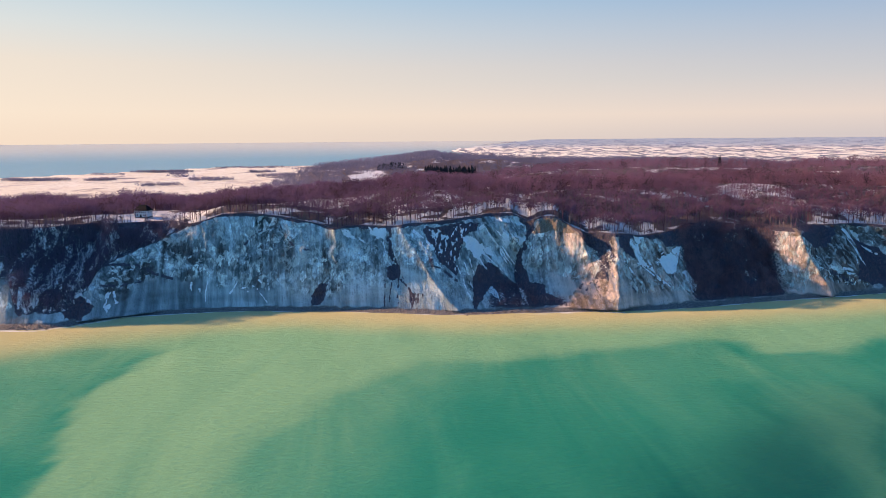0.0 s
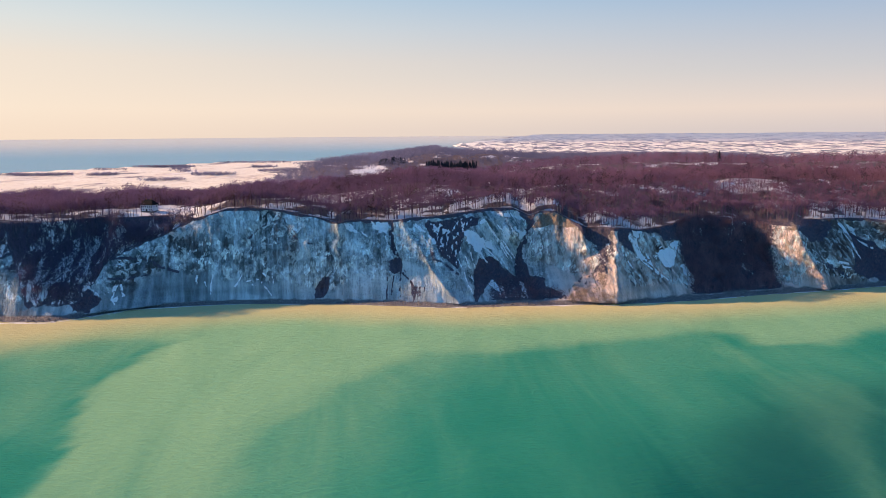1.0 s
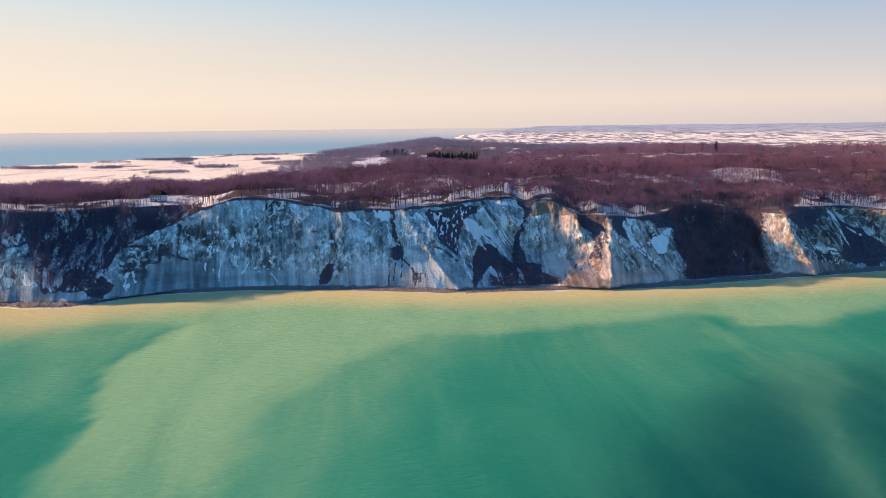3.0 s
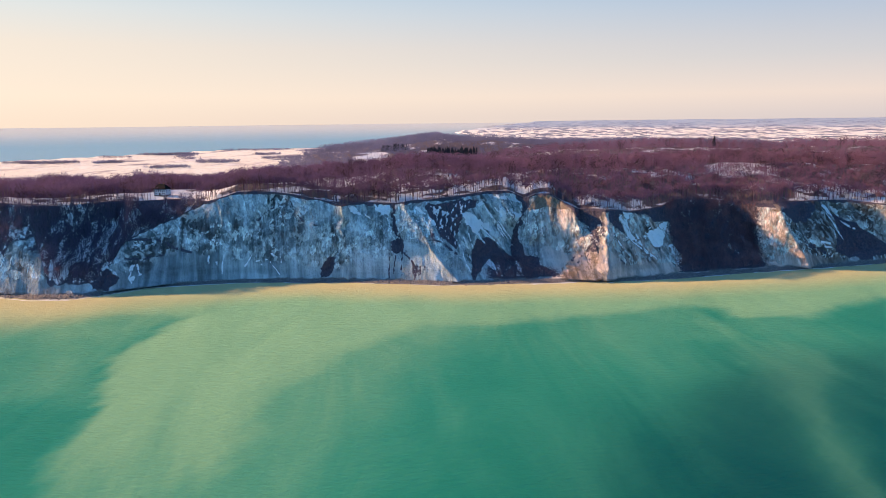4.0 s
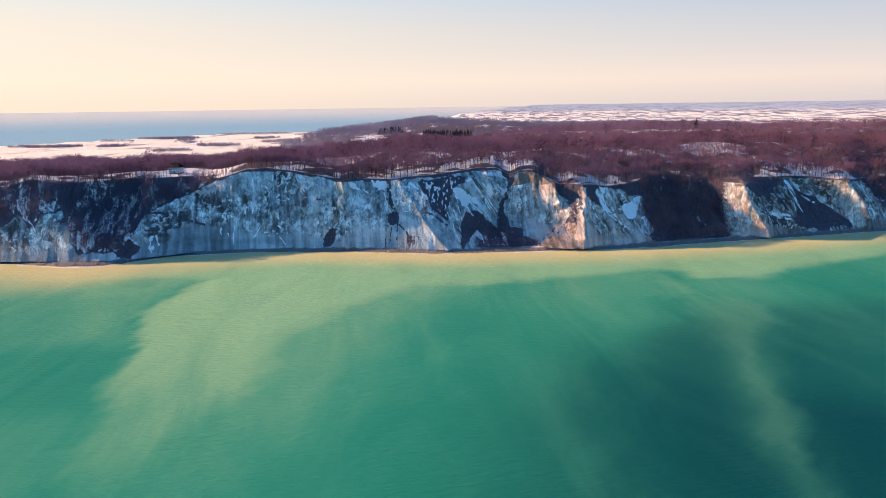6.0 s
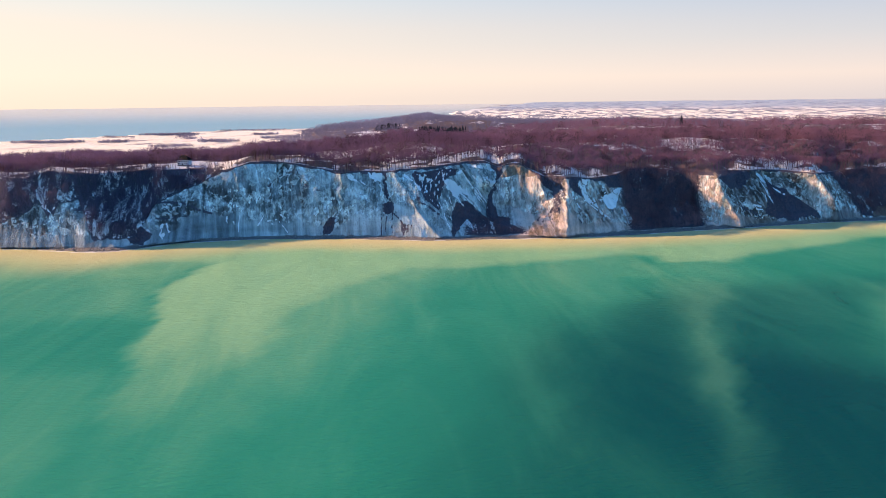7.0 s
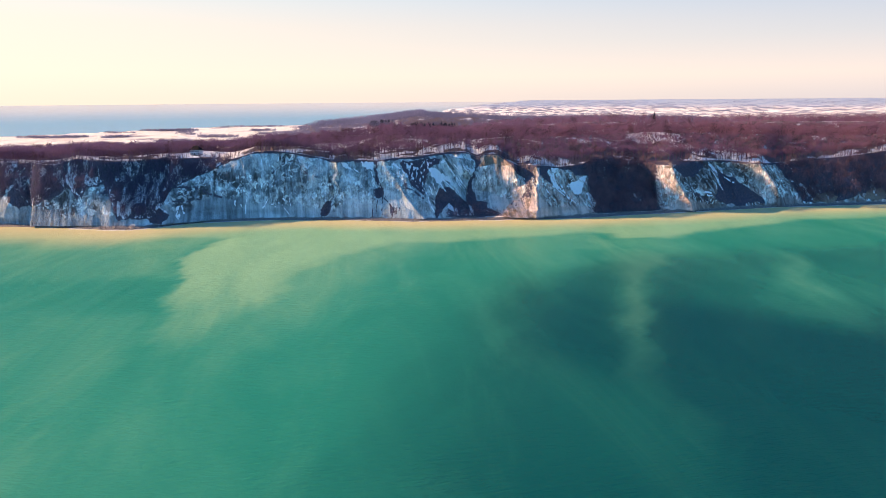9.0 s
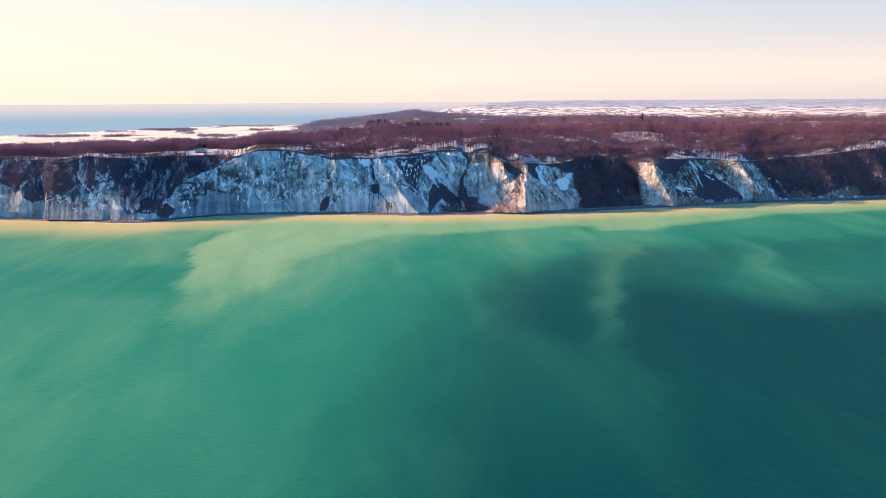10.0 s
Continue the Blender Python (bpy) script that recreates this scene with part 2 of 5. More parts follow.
def water_material():
    k = Mat("silty_sea_water", 0.22, 0.035)
    silt, sand, deep = k.attr("silt")
    wisps = k.noise((0.020, 0.006, 1.0), 1.0, 6, 0.62, (0, 0, -34), 0.8)
    col = k.mix(deep, (0.022, 0.232, 0.145), (0.002, 0.054, 0.058))
    calm = k.math("SUBTRACT", 1.0, k.math("MULTIPLY", deep, 0.9), True)
    col = k.mix(k.math("MULTIPLY", k.ramp(wisps, [(0.42, 0.0), (0.75, 0.40)]), calm), col, (0.045, 0.24, 0.145))
    s = k.math("ADD", silt, k.math("MULTIPLY", k.math("MULTIPLY", k.math("SUBTRACT", wisps, 0.5), 0.85), calm), True)
    col = k.mix(s, col, k.mix(k.ramp(s, [(0.15, 0.0), (0.6, 1.0)]), (0.085, 0.36, 0.215), (0.255, 0.455, 0.235)))
    col = k.mix(sand, col, (0.60, 0.51, 0.24))
    # haze and sky reflection painted on the far sea: bluer, then cream
    offing_haze = k.attr("offing_haze")[0]
    col = k.mix(offing_haze, col, (0.14, 0.31, 0.41))
    col = k.mix(k.math("MULTIPLY", k.attr("offing_haze")[1], 0.8), col, (0.64, 0.58, 0.47))
    rip = k.noise((0.13, 0.50, 1.0), 1.0, 6, 0.65, (0, 0, -52))
    chop = k.noise((0.4, 1.4, 1.0), 1.0, 4, 0.6, (0, 0, -46))
    k.bump(k.math("ADD", rip, k.math("MULTIPLY", chop, 0.35)), 1.0, 0.75)
    k.b.inputs["IOR"].default_value = 1.33
    return k.color(col)


def plain(name, c1, c2, size=0.6, rough=0.9, per_object=False):
    k = Mat(name, rough, 0.15)
    n = k.noise(size, 1.0, 4, 0.6)
    col = k.ramp(n, [(0.3, c1), (0.7, c2)])
    if per_object:
        oi = k.t.nodes.new("ShaderNodeObjectInfo")
        col = k.mix(k.math("MULTIPLY", oi.outputs["Random"], 0.45), col, tuple(0.5 * v for v in c1))
    return k.color(col)


def twig_material(name, dark, light, size=0.022, east=None):
    """Bare twigs, tinted from tree to tree; east: the two tints mixed in further east."""
    k = Mat(name, 0.9, 0.1)
    ge = k.t.nodes.new("ShaderNodeNewGeometry")
    n = k.noise(size, 1.0, 4, 0.6)
    f = k.math("ADD", k.math("MULTIPLY", ge.outputs["Random Per Island"], 0.16), k.math("MULTIPLY", k.math("ADD", n, k.noise(size * 0.28, 1.0, 3, 0.5)), 0.52))
    col = k.ramp(f, [(0.35, dark), (0.85, light)])
    if east:
        # the west keeps darker, purpler tints: backlit shade put into the colour
        place = k.t.nodes.new("ShaderNodeSeparateXYZ")
        k.put(k.coords(), place.inputs[0])
        side = k.math("ADD", k.math("DIVIDE", place.outputs[0], 620.0), k.math("SUBTRACT", k.math("MULTIPLY", n, 0.5), -0.05), True)
        col = k.mix(side, col, k.ramp(f, [(0.35, east[0]), (0.85, east[1])]))
    # a spray of thin twigs is lit from all round, and glows against the light
    thin = k.t.nodes.new("ShaderNodeBsdfTranslucent")
    k.put(col, thin.inputs["Color"])
    both = k.t.nodes.new("ShaderNodeMixShader")
    both.inputs[0].default_value = 0.42
    k.put(k.b.outputs[0], both.inputs[1])
    k.put(thin.outputs[0], both.inputs[2])
    k.put(both.outputs[0], k.t.nodes["Material Output"].inputs["Surface"])
    return k.color(col)


LAND = land_material()
WATER = water_material()
BARK = plain("grey_beech_bark", (0.13, 0.10, 0.095), (0.26, 0.20, 0.185), 0.8, 0.9, True)
TWIGS = twig_material("bare_beech_twigs", (0.070, 0.046, 0.090), (0.200, 0.120, 0.205), east=((0.106, 0.055, 0.082), (0.295, 0.152, 0.200)))
# distance haze put into the twig colour: paler mid wood, bluer far wood
MID_TWIGS = twig_material("hazed_beech_twigs", (0.086, 0.064, 0.122), (0.235, 0.158, 0.270), east=((0.128, 0.070, 0.106), (0.322, 0.176, 0.238)))
FAR_TWIGS = twig_material("hazed_far_twigs", (0.110, 0.112, 0.172), (0.240, 0.228, 0.325))
DARK_TWIGS = twig_material("dark_oak_twigs", (0.035, 0.022, 0.028), (0.11, 0.068, 0.078))
BRUSH = twig_material("dry_brushwood", (0.16, 0.11, 0.075), (0.46, 0.35, 0.25))
SCRUB = twig_material("bare_scrub_twigs", (0.055, 0.034, 0.050), (0.34, 0.205, 0.225), 0.14)
# the ravine's blue-purple shade is put into this twig colour
RAVINE_TWIGS = twig_material("shade_tinted_ravine_twigs", (0.075, 0.062, 0.098), (0.190, 0.155, 0.225), 0.06)
SPRUCE = twig_material("spruce_needles", (0.016, 0.022, 0.030), (0.040, 0.050, 0.062))
PLASTER = plain("white_plaster", (0.46, 0.46, 0.46), (0.56, 0.56, 0.55), 0.5)
SLATE = plain("dark_slate", (0.004, 0.004, 0.005), (0.009, 0.009, 0.011), 0.9, 0.98)
GLASS = plain("dark_window_glass", (0.012, 0.014, 0.018), (0.03, 0.035, 0.04), 0.4, 0.12)
STONE = plain("beach_boulder_stone", (0.07, 0.06, 0.055), (0.24, 0.21, 0.19), 0.9, 0.85, True)
BRICK = plain("chimney_brick", (0.16, 0.08, 0.06), (0.25, 0.13, 0.10), 2.0)

# ---- the coast in plan and section ----
SHORE = [(-900, 560), (-600, 505), (-420, 470), (-367, 464), (-330, 457), (-290, 447), (-260, 437), (-240, 430), (-215, 426), (-192, 437), (-169, 452), (-130, 457), (-94, 457), (-42, 450),
         (13, 439), (40, 430), (75, 428), (114, 427), (160, 424), (200, 424), (232, 428), (272, 435), (323, 441), (364, 446), (404, 452), (440, 457), (500, 458), (605, 461), (900, 466)]
TOP = [(-900, 50), (-420, 57), (-376, 58), (-340, 57), (-297, 56), (-277, 62), (-261, 60), (-240, 58), (-205, 59), (-165, 59), (-134, 58), (-122, 61), (-110, 65), (-94, 65.5), (-68, 63), (-43, 58),
       (-30, 55), (-9, 56), (11, 55), (24, 57), (48, 58), (69, 60), (86, 62), (103, 62), (115, 56.5), (123, 60), (134, 60.5), (144, 53.5), (154, 49), (164, 50), (176, 49.5), (192, 47), (222, 48), (240, 52),
       (256, 53), (292, 49), (330, 49), (375, 48), (419, 46), (454, 43), (482, 45), (532, 48), (571, 52), (601, 55), (640, 57), (900, 54)]
RUN = [(-900, .4), (-420, .42), (-340, .40), (-300, .41), (-262, .46), (-240, .62), (-215, .90), (-196, .82), (-178, .70), (-150, .50), (-125, .38), (-50, .38), (0, .52), (50, .66), (68, .80), (92, .86), (108, .86), (140, .62), (166, .50), (200, .8),
       (232, .82), (290, .80), (318, .66), (400, .75), (440, .70), (480, .78), (560, .62), (640, .62), (900, .7)]
CREST = [(-900, 46), (-420, 44), (-373, 38), (-350, 27), (-338, 34), (-322, 15), (-306, 24), (-292, 29), (-282, 37), (-273, 25), (-264, 36), (-250, 38), (-241, 26), (-234, 9), (-226, 6), (-204, 7), (-197, 18), (-188, 35), (-175, 41), (-149, 50), (-134, 56.5), (-122, 62), (-110, 80), (900, 200)]
RIBS, PROWS = [], []


def rib(points, depth, left, right):
    """A rib that stands out (depth above 0) or a gully: points (x, z) down the face, half widths to both sides."""
    RIBS.append((points, depth, left, right))


def prow(points, out, left, right):
    """A sharp buttress: its ridge line (x, z) down the face, how far it stands out at the top and at the foot, and how fast its two sides fall back."""
    PROWS.append((points, out, left, right))


rib([(80, 62), (72, 40), (58, 12)], 1.5, 12, 9)
rib([(96, 62), (98, 44), (92, 26)], 4.0, 7, 5)
rib([(199, 46), (190, 30), (186, 12)], 3.0, 7, 6)
rib([(352, 34), (362, 16), (372, 5)], 5.0, 10, 8)
rib([(590, 50), (600, 34), (610, 10)], 8.0, 12, 8)
rib([(530, 44), (536, 24), (530, 6)], 5.0, 10, 8)
rib([(-345, 48), (-338, 30), (-346, 6)], 4.0, 13, 9)
rib([(11, 57), (11, 40), (14, 26), (15, 20)], -6.0, 4, 4)
rib([(109, 58), (108, 40), (104, 26), (100, 10)], -9.0, 6, 5)
rib([(48, 58), (50, 44), (60, 30), (70, 14)], -7.0, 11, 9)
rib([(-33, 24), (-38, 16), (-42, 5)], -4.0, 4, 4)
rib([(-84, 64), (-86, 48), (-92, 36)], -3.5, 7, 8)
rib([(-322, 36), (-320, 22), (-318, 8)], -6.0, 8, 8)
rib([(262, 56), (262, 30), (258, 4)], -9.0, 30, 28)
rib([(300, 52), (299, 34), (302, 16), (306, 4)], -12.0, 12, 7)
rib([(385, 46), (392, 24), (398, 6)], -9.0, 12, 10)
rib([(149, 52), (151, 40), (154, 30)], 8.0, 8, 3)
prow([(-29, 57), (-27, 44), (-31, 38), (-25, 28)], (10.0, 4.0), 1.2, 1.0)
prow([(19, 56), (20, 50), (25, 43), (30, 38), (36, 26), (43, 16), (55, 3)], (4.0, 5.0), 0.6, 0.7)
prow([(171, 51), (172, 41), (168, 28), (167, 13), (163, 1)], (8.0, 11.0), 1.1, 0.42)
prow([(315, 47), (317, 37), (320, 29), (326, 20), (332, 8)], (24.0, 13.0), 1.3, 0.8)
prow([(418, 46), (426, 36), (434, 25), (438, 14), (441, 3)], (26.0, 10.0), 1.2, 0.8)
prow([(-260, 40), (-259, 32), (-256, 15), (-256, 2)], (1.0, 2.5), 0.16, 0.5)
prow([(-189, 36), (-191, 26), (-192, 14), (-196, 1)], (1.0, 6.0), 1.1, 0.45)


def rib_sum(x, z):
    out = np.zeros_like(x)
    for pts, amp, wl, wr in RIBS:
        zs, xs = [p[1] for p in pts][::-1], [p[0] for p in pts][::-1]
        d = x - np.interp(z, zs, xs)
        w = np.where(d < 0, wl, wr)
        prof = np.maximum(0, 1 - np.abs(d) / (1.6 * w)) ** 1.35
        fade = sstep(zs[0] - 6, zs[0] + 6, z) * (1 - sstep(zs[-1] - 3, zs[-1] + 4, z))
        out += amp * prof * fade * (1 + 0.55 * fbm(z * 0.11 + amp, x * 0.05, 3))
    return out


def woodland_face(x, z):
    """How far the face is an overgrown slope and not bare chalk, 0 to 1."""
    w = sstep(-1.5, 2.0, z - table(CREST, x) + 2.5 * sstep(-205, -195, x) * (1 - sstep(-165, -130, x)) + 2.5 * fbm(x * 0.12, z * 0.12, 3))
    w = np.maximum(w, np.exp(-(((x - 266) / 41) ** 8)) * sstep(0.5, 3, z))
    w = np.maximum(w, sstep(452, 476, x + 0.5 * (z - 20)) * sstep(1, 5, z - 8 * np.exp(-((x - 545) / 18) ** 2)))
    w = np.maximum(w, np.exp(-(((x - 106) / 30) ** 4)) * (1 - sstep(11, 17, z + 0.22 * np.abs(x - 98))) * sstep(1, 3, z))
    return w


def alcove(x):
    """The hollow between the brown knoll and the sunlit fin, 0 to 1."""
    return np.clip(1 - np.abs((x - 138) / 30) ** 3.5, 0, 1)


def coarse_y(x, z):
    """The cliff's main forms: its lie in plan at height z, without the broken rock."""
    top = table(TOP, x)
    base = table(SHORE, x) + 6.0
    y = base + z * table(RUN, x) - 3.0 * np.sin(np.pi * np.clip(z / top, 0, 1)) * (table(RUN, x) < 0.8)
    y += table([(-260, 0.15), (-240, 0.6), (-225, 0.8), (-200, 1.15), (-175, 1.6), (-150, 1.9), (-120, 1.0)], x) * np.maximum(0, z - table([(-900, 46), (-420, 44), (-350, 34), (-300, 28), (-264, 34), (-240, 24), (-225, 19), (-204, 24), (-188, 33), (-170, 42), (-149, 50), (-134, 56), (-110, 80), (900, 200)], x))
    # the alcove: a steep fluted wall above a slope of rubble
    foot = table([(108, 25), (128, 22), (146, 17), (161, 18), (170, 24)], x)
    hollow = base - 3.0 + (1.55 * np.minimum(z, foot) - 0.38 * (x - 134) * (1 - sstep(foot - 5, foot + 6, z))) + 0.28 * np.maximum(z - foot, 0)
    y = y + (hollow - y) * alcove(x)
    # the overgrown hollow west of the alcove
    y += 14.0 * np.exp(-((x - 94) / 19) ** 4) * sstep(3, 13, z) * (1 - sstep(30, 52, z + 0.3 * (x - 94)))
    # ledges on the western end of the great wall
    shelf = sstep(-194, -188, x) * (1 - sstep(-168, -156, x))
    y -= shelf * (2.6 * (1 - sstep(29.2, 30.4, z + 1.5 * fbm(x * 0.08, z * 0, 2))) + 1.8 * (1 - sstep(20.6, 21.8, z + 2 * fbm(x * 0.07 + 4, z * 0, 2))))
    y -= rib_sum(x + 2.0 * fbm(x * 0.05, z * 0.07, 3), z) * sstep(-1, 6, z)
    for pts, (out1, out0), kl, kr in PROWS:
        zs, xs = [p[1] for p in pts][::-1], [p[0] for p in pts][::-1]
        xr = np.interp(z, zs, xs) + 0.8 * fbm(z * 0.16, z * 0 + kl, 3)
        f = np.clip((z - zs[0]) / (zs[-1] - zs[0]), 0, 1)
        d = x - xr
        ridge = table(SHORE, xr) + 6.0 + z * table(RUN, xr) - (out0 + (out1 - out0) * f) + 4.0 * sstep(zs[-1] - 1, zs[-1] + 7, z) * (out1 / 4)
        side = ridge + kl * np.maximum(-d, 0) + kr * np.maximum(d, 0) + 0.9 * fbm(x * 0.10 + 0.06 * z, z * 0.05, 3)
        y = np.where(np.abs(d) < 60, -np.logaddexp(-y * 1.2, -side * 1.2) / 1.2, y)
    return y


def face_y(x, z):
    """The cliff's surface in plan at height z."""
    y = coarse_y(x, z)
    crags = sstep(300, 306, x) * (1 - sstep(326, 334, x)) + sstep(404, 412, x) * (1 - sstep(438, 446, x))
    # fluted walls of the alcove and the two crags
    flute = np.abs(np.sin(np.pi * (x + 0.22 * z + 3 * fbm(x * 0.1, z * 0.06, 2)) / 4.6)) * (0.8 + 0.8 * fbm(x * 0.1 + 5, z * 0.04, 2))
    wall = alcove(x) * sstep(18, 26, z) * (1 - sstep(45, 52, z))
    y -= 1.0 * flute * (wall + 0.9 * crags) * sstep(3, 9, z)
    # slanting gullies in the snowy buttresses
    slant = np.abs(np.sin(np.pi * (x * 0.82 + 0.57 * z + 2.5 * fbm(x * 0.08, z * 0.05, 3)) / 4.2)) * (0.7 + 0.9 * fbm(x * 0.09 + 2, z * 0.06, 2))
    y -= 1.1 * slant * (sstep(58, 66, x) * (1 - sstep(102, 108, x)) + sstep(176, 186, x) * (1 - sstep(222, 232, x)) + 0.8 * sstep(336, 346, x) * (1 - sstep(384, 400, x))) * sstep(4, 10, z)
    bare = 1 - woodland_face(x, z)
    talus = np.maximum(alcove(x) * (1 - sstep(17, 24, z)), (1 - sstep(6, 20, z)) * (1 - 0.7 * sstep(-210, -190, -x)))
    q = sstep(2.0, 10.0, z) * (0.3 + 0.7 * sstep(-225, -205, x)) * (0.35 + 0.65 * bare) * (1 - 0.75 * talus) * (1 - 0.4 * wall) * (1 - 0.5 * crags) * (1 - 0.5 * sstep(-192, -180, x) * (1 - sstep(6, 14, x))) * (1 - 0.72 * sstep(12, 18, x) * (1 - sstep(52, 60, x))) * (1 - 0.55 * sstep(230, 245, -x))
    wx, wz = x + 3 * fbm(x * 0.09, z * 0.09, 3), z + 4 * fbm(x * 0.08 + 9, z * 0.08, 3)
    y -= q * (1.9 * fbm(x * 0.07, z * 0.05, 4) + 2.0 * (0.6 - 2 * np.abs(fbm(wx * 0.13 + 0.03 * z, wz * 0.030, 3))) + 1.3 * (0.5 - 2 * np.abs(fbm(wx * 0.28, wz * 0.13, 3))) + 0.55 * fbm(x * 0.7, z * 0.4, 2))
    return y


_EDGE_X = np.linspace(-950, 950, 1901)
_EDGE_Y = face_y(_EDGE_X, table(TOP, _EDGE_X))
_EDGE_Y = np.convolve(np.pad(_EDGE_Y, 3, "edge"), np.ones(7) / 7, "valid")
FAN_X, FAN_Y = 5.0, -230.0


def rise(r):
    """The far plain and sea are drawn together beyond 2.6 km and climb to the true skyline."""
    return 84.0 * np.clip((r - 2600) / 2250, 0, 1.05) ** 1.5


def hills(x, y):
    """Height of the land behind the cliffs, far from their edge."""
    r = np.hypot(x, y)
    az = np.degrees(np.arctan2(x, y))
    # the skyline of the upland: how far off its last ridge runs, and how high
    far_off = table([(-45, 900), (-20, 900), (-14, 950), (-9, 1100), (-6, 1400), (0, 1700), (5, 1900), (9, 1800), (14, 1600), (30, 1500), (39, 1400), (60, 1400)], az)
    crest = table([(-45, 40), (-28, 38), (-25.7, 41), (-22.2, 33), (-19.8, 43), (-18, 44.5), (-16, 43), (-14, 38), (-12.4, 41), (-9, 41), (-7.3, 40), (-6, 47), (-4.6, 53), (-2, 56), (0, 58), (2.4, 62), (4.2, 67), (5.1, 69), (5.8, 63), (9, 57), (13.5, 54.5), (19, 58), (23, 58), (30, 58), (33, 53), (35, 58), (60, 60)], az)
    f = np.clip((r - 520) / (far_off - 520), 0, 1)
    east = sstep(-8, 6, az)
    level = table([(-45, 50), (-28, 51), (-20, 50), (-10, 55), (0, 56), (12, 55), (24, 54), (60, 52)], az) * (1 - sstep(0, 1, f)) + crest * sstep(0, 1, f)
    roll = (5 + 5 * east) * fbm(x / 210, y / 130, 3) - 7 * (1 - east) * np.sin(np.pi * f) + (5 + 10 * east) * np.cos(2 * np.pi * (y + 0.16 * x + 120 * fbm(x / 420, y / 500, 2) - 640) / 330)
    level = level + roll * (1 - sstep(0.6, 1.0, f)) - np.maximum(0, r - far_off) * table([(-45, 0.30), (-7, 0.25), (0, 0.14), (8, 0.08), (14, 0.045), (60, 0.045)], az)
    level = level - 9 * np.exp(-((x - 50) / 170) ** 2 - ((y - 1200) / 170) ** 2)
    level = level - 24 * np.exp(-((r - 870) / 170) ** 2) * sstep(-22, -12, az) * (1 - sstep(6, 15, az))
    low = 5.0 + 2.0 * fbm(x / 300, y / 300, 2)
    z = np.maximum(level, low)
    # the coast of the low fields, and the far plain across the bay
    sea = sstep(-30, 30, (-1149 + (y - 2161) * 0.86) - x + 40 * fbm(x / 260, y / 260, 3)) * sstep(900, 1300, y)
    far = sstep(2700, 3000, r) * sstep(-90, 60, table([(2800, 0.20), (4000, 0.10), (4850, -0.12)], r) * y - x + 160 * fbm(x / 900, y / 500, 3))
    wet = np.maximum(sea, far)
    return z * (1 - wet) - 6.0 * wet + rise(r)


def far_plain(x, y):
    return sstep(2500, 2750, np.hypot(x, y)) * sstep(-6, 2, np.degrees(np.arctan2(x, y)))


def glades(x, y):
    """Clearings in the wood where the snow lies open."""
    spots = [(-8, 1140, 50, 125), (150, 640, 60, 30), (-60, 560, 60, 22), (420, 620, 60, 40), (600, 745, 26, 45), (330, 560, 40, 25), (640, 640, 60, 40), (640, 900, 60, 60), (100, 760, 50, 30), (-160, 520, 40, 18)]
    return 0.62 * np.maximum.reduce([1 - sstep(0.6, 1.2, np.hypot((x - a) / rx, (y - b) / ry) + 0.3 * fbm(x / 25, y / 25, 2)) for a, b, rx, ry in spots])


def column_of(x, y):
    u = FAN_X + (x - FAN_X) * (500 - FAN_Y) / np.maximum(y - FAN_Y, 300)
    for _ in range(3):
        e = np.interp(u, _EDGE_X, _EDGE_Y)
        u = np.where(y > e, FAN_X + (x - FAN_X) * (e - FAN_Y) / np.maximum(y - FAN_Y, 300), x)
    return u


def ground_z(x, y):
    u = column_of(x, y)
    s = y - np.interp(u, _EDGE_X, _EDGE_Y)
    w = sstep(0, 110, s)
    return 6.5 * sstep(2, 46, s) * (1 - sstep(300, 700, s)) + table(TOP, u) * (1 - w) + hills(x, y) * w + 1.2 * fbm(x / 26, y / 26, 3) * sstep(2, 20, s) * (1 - sstep(1500, 2000, s))


def blob(x, z, cx, cz, rx, rz, tilt=0.0):
    """Soft ellipse on the face; tilt in degrees leans it."""
    c, s = math.cos(radians(tilt)), math.sin(radians(tilt))
    a, b = (x - cx) * c + (z - cz) * s, -(x - cx) * s + (z - cz) * c
    return 1 - sstep(0.55, 1.35, np.hypot(a / rx, b / rz))


MARKS = []


def patch(kind, strength, corners, lean=None):
    """A patch on the face, by its corners (x, z). lean: broken into runs that lean by so many degrees."""
    MARKS.append((kind, strength, corners, 0.0, lean))


def trace(kind, strength, width, points):
    """A narrow run on the face along points (x, z)."""
    MARKS.append((kind, strength, points, width, None))


def run_noise(x, z, lean, wide, long):
    """Streaks that run down the face, leaning by some degrees."""
    c, n = math.cos(radians(lean)), math.sin(radians(lean))
    a, b = x * c + z * n, -x * n + z * c
    return fbm(a * wide, b * long, 4)


# the great wall
patch("pale", 0.9, [(-111, 63), (-100, 66), (-87, 65), (-86, 56), (-96, 46), (-102, 48), (-110, 56)])
patch("pale", 0.8, [(-103, 37), (-98, 38), (-95, 41), (-94, 38), (-99, 34), (-103, 33)])
patch("pale", 0.9, [(-67, 61), (-60, 59), (-49, 51), (-49, 44), (-56, 44), (-60, 50), (-66, 57)])
patch("pale", 0.6, [(-42, 58), (-33, 57), (-34, 52), (-41, 52)])
patch("pale", 0.7, [(-43, 31), (-38, 30), (-37, 25), (-42, 26)])
patch("pale", 0.7, [(-25, 47), (-16, 43), (-14, 34), (-21, 36), (-25, 39)])
patch("pale", 0.55, [(-24, 25), (-13, 21), (-5, 16), (-13, 10), (-24, 17)])
patch("pale", 0.6, [(-14, 39), (-7, 37), (-6, 32), (-12, 34)])
patch("murk", 0.8, [(-94, 41), (-80, 54), (-73, 55), (-57, 41), (-52, 26), (-73, 21), (-93, 25)])
patch("murk", 0.6, [(-43, 47), (-32, 41), (-32, 29), (-43, 33)])
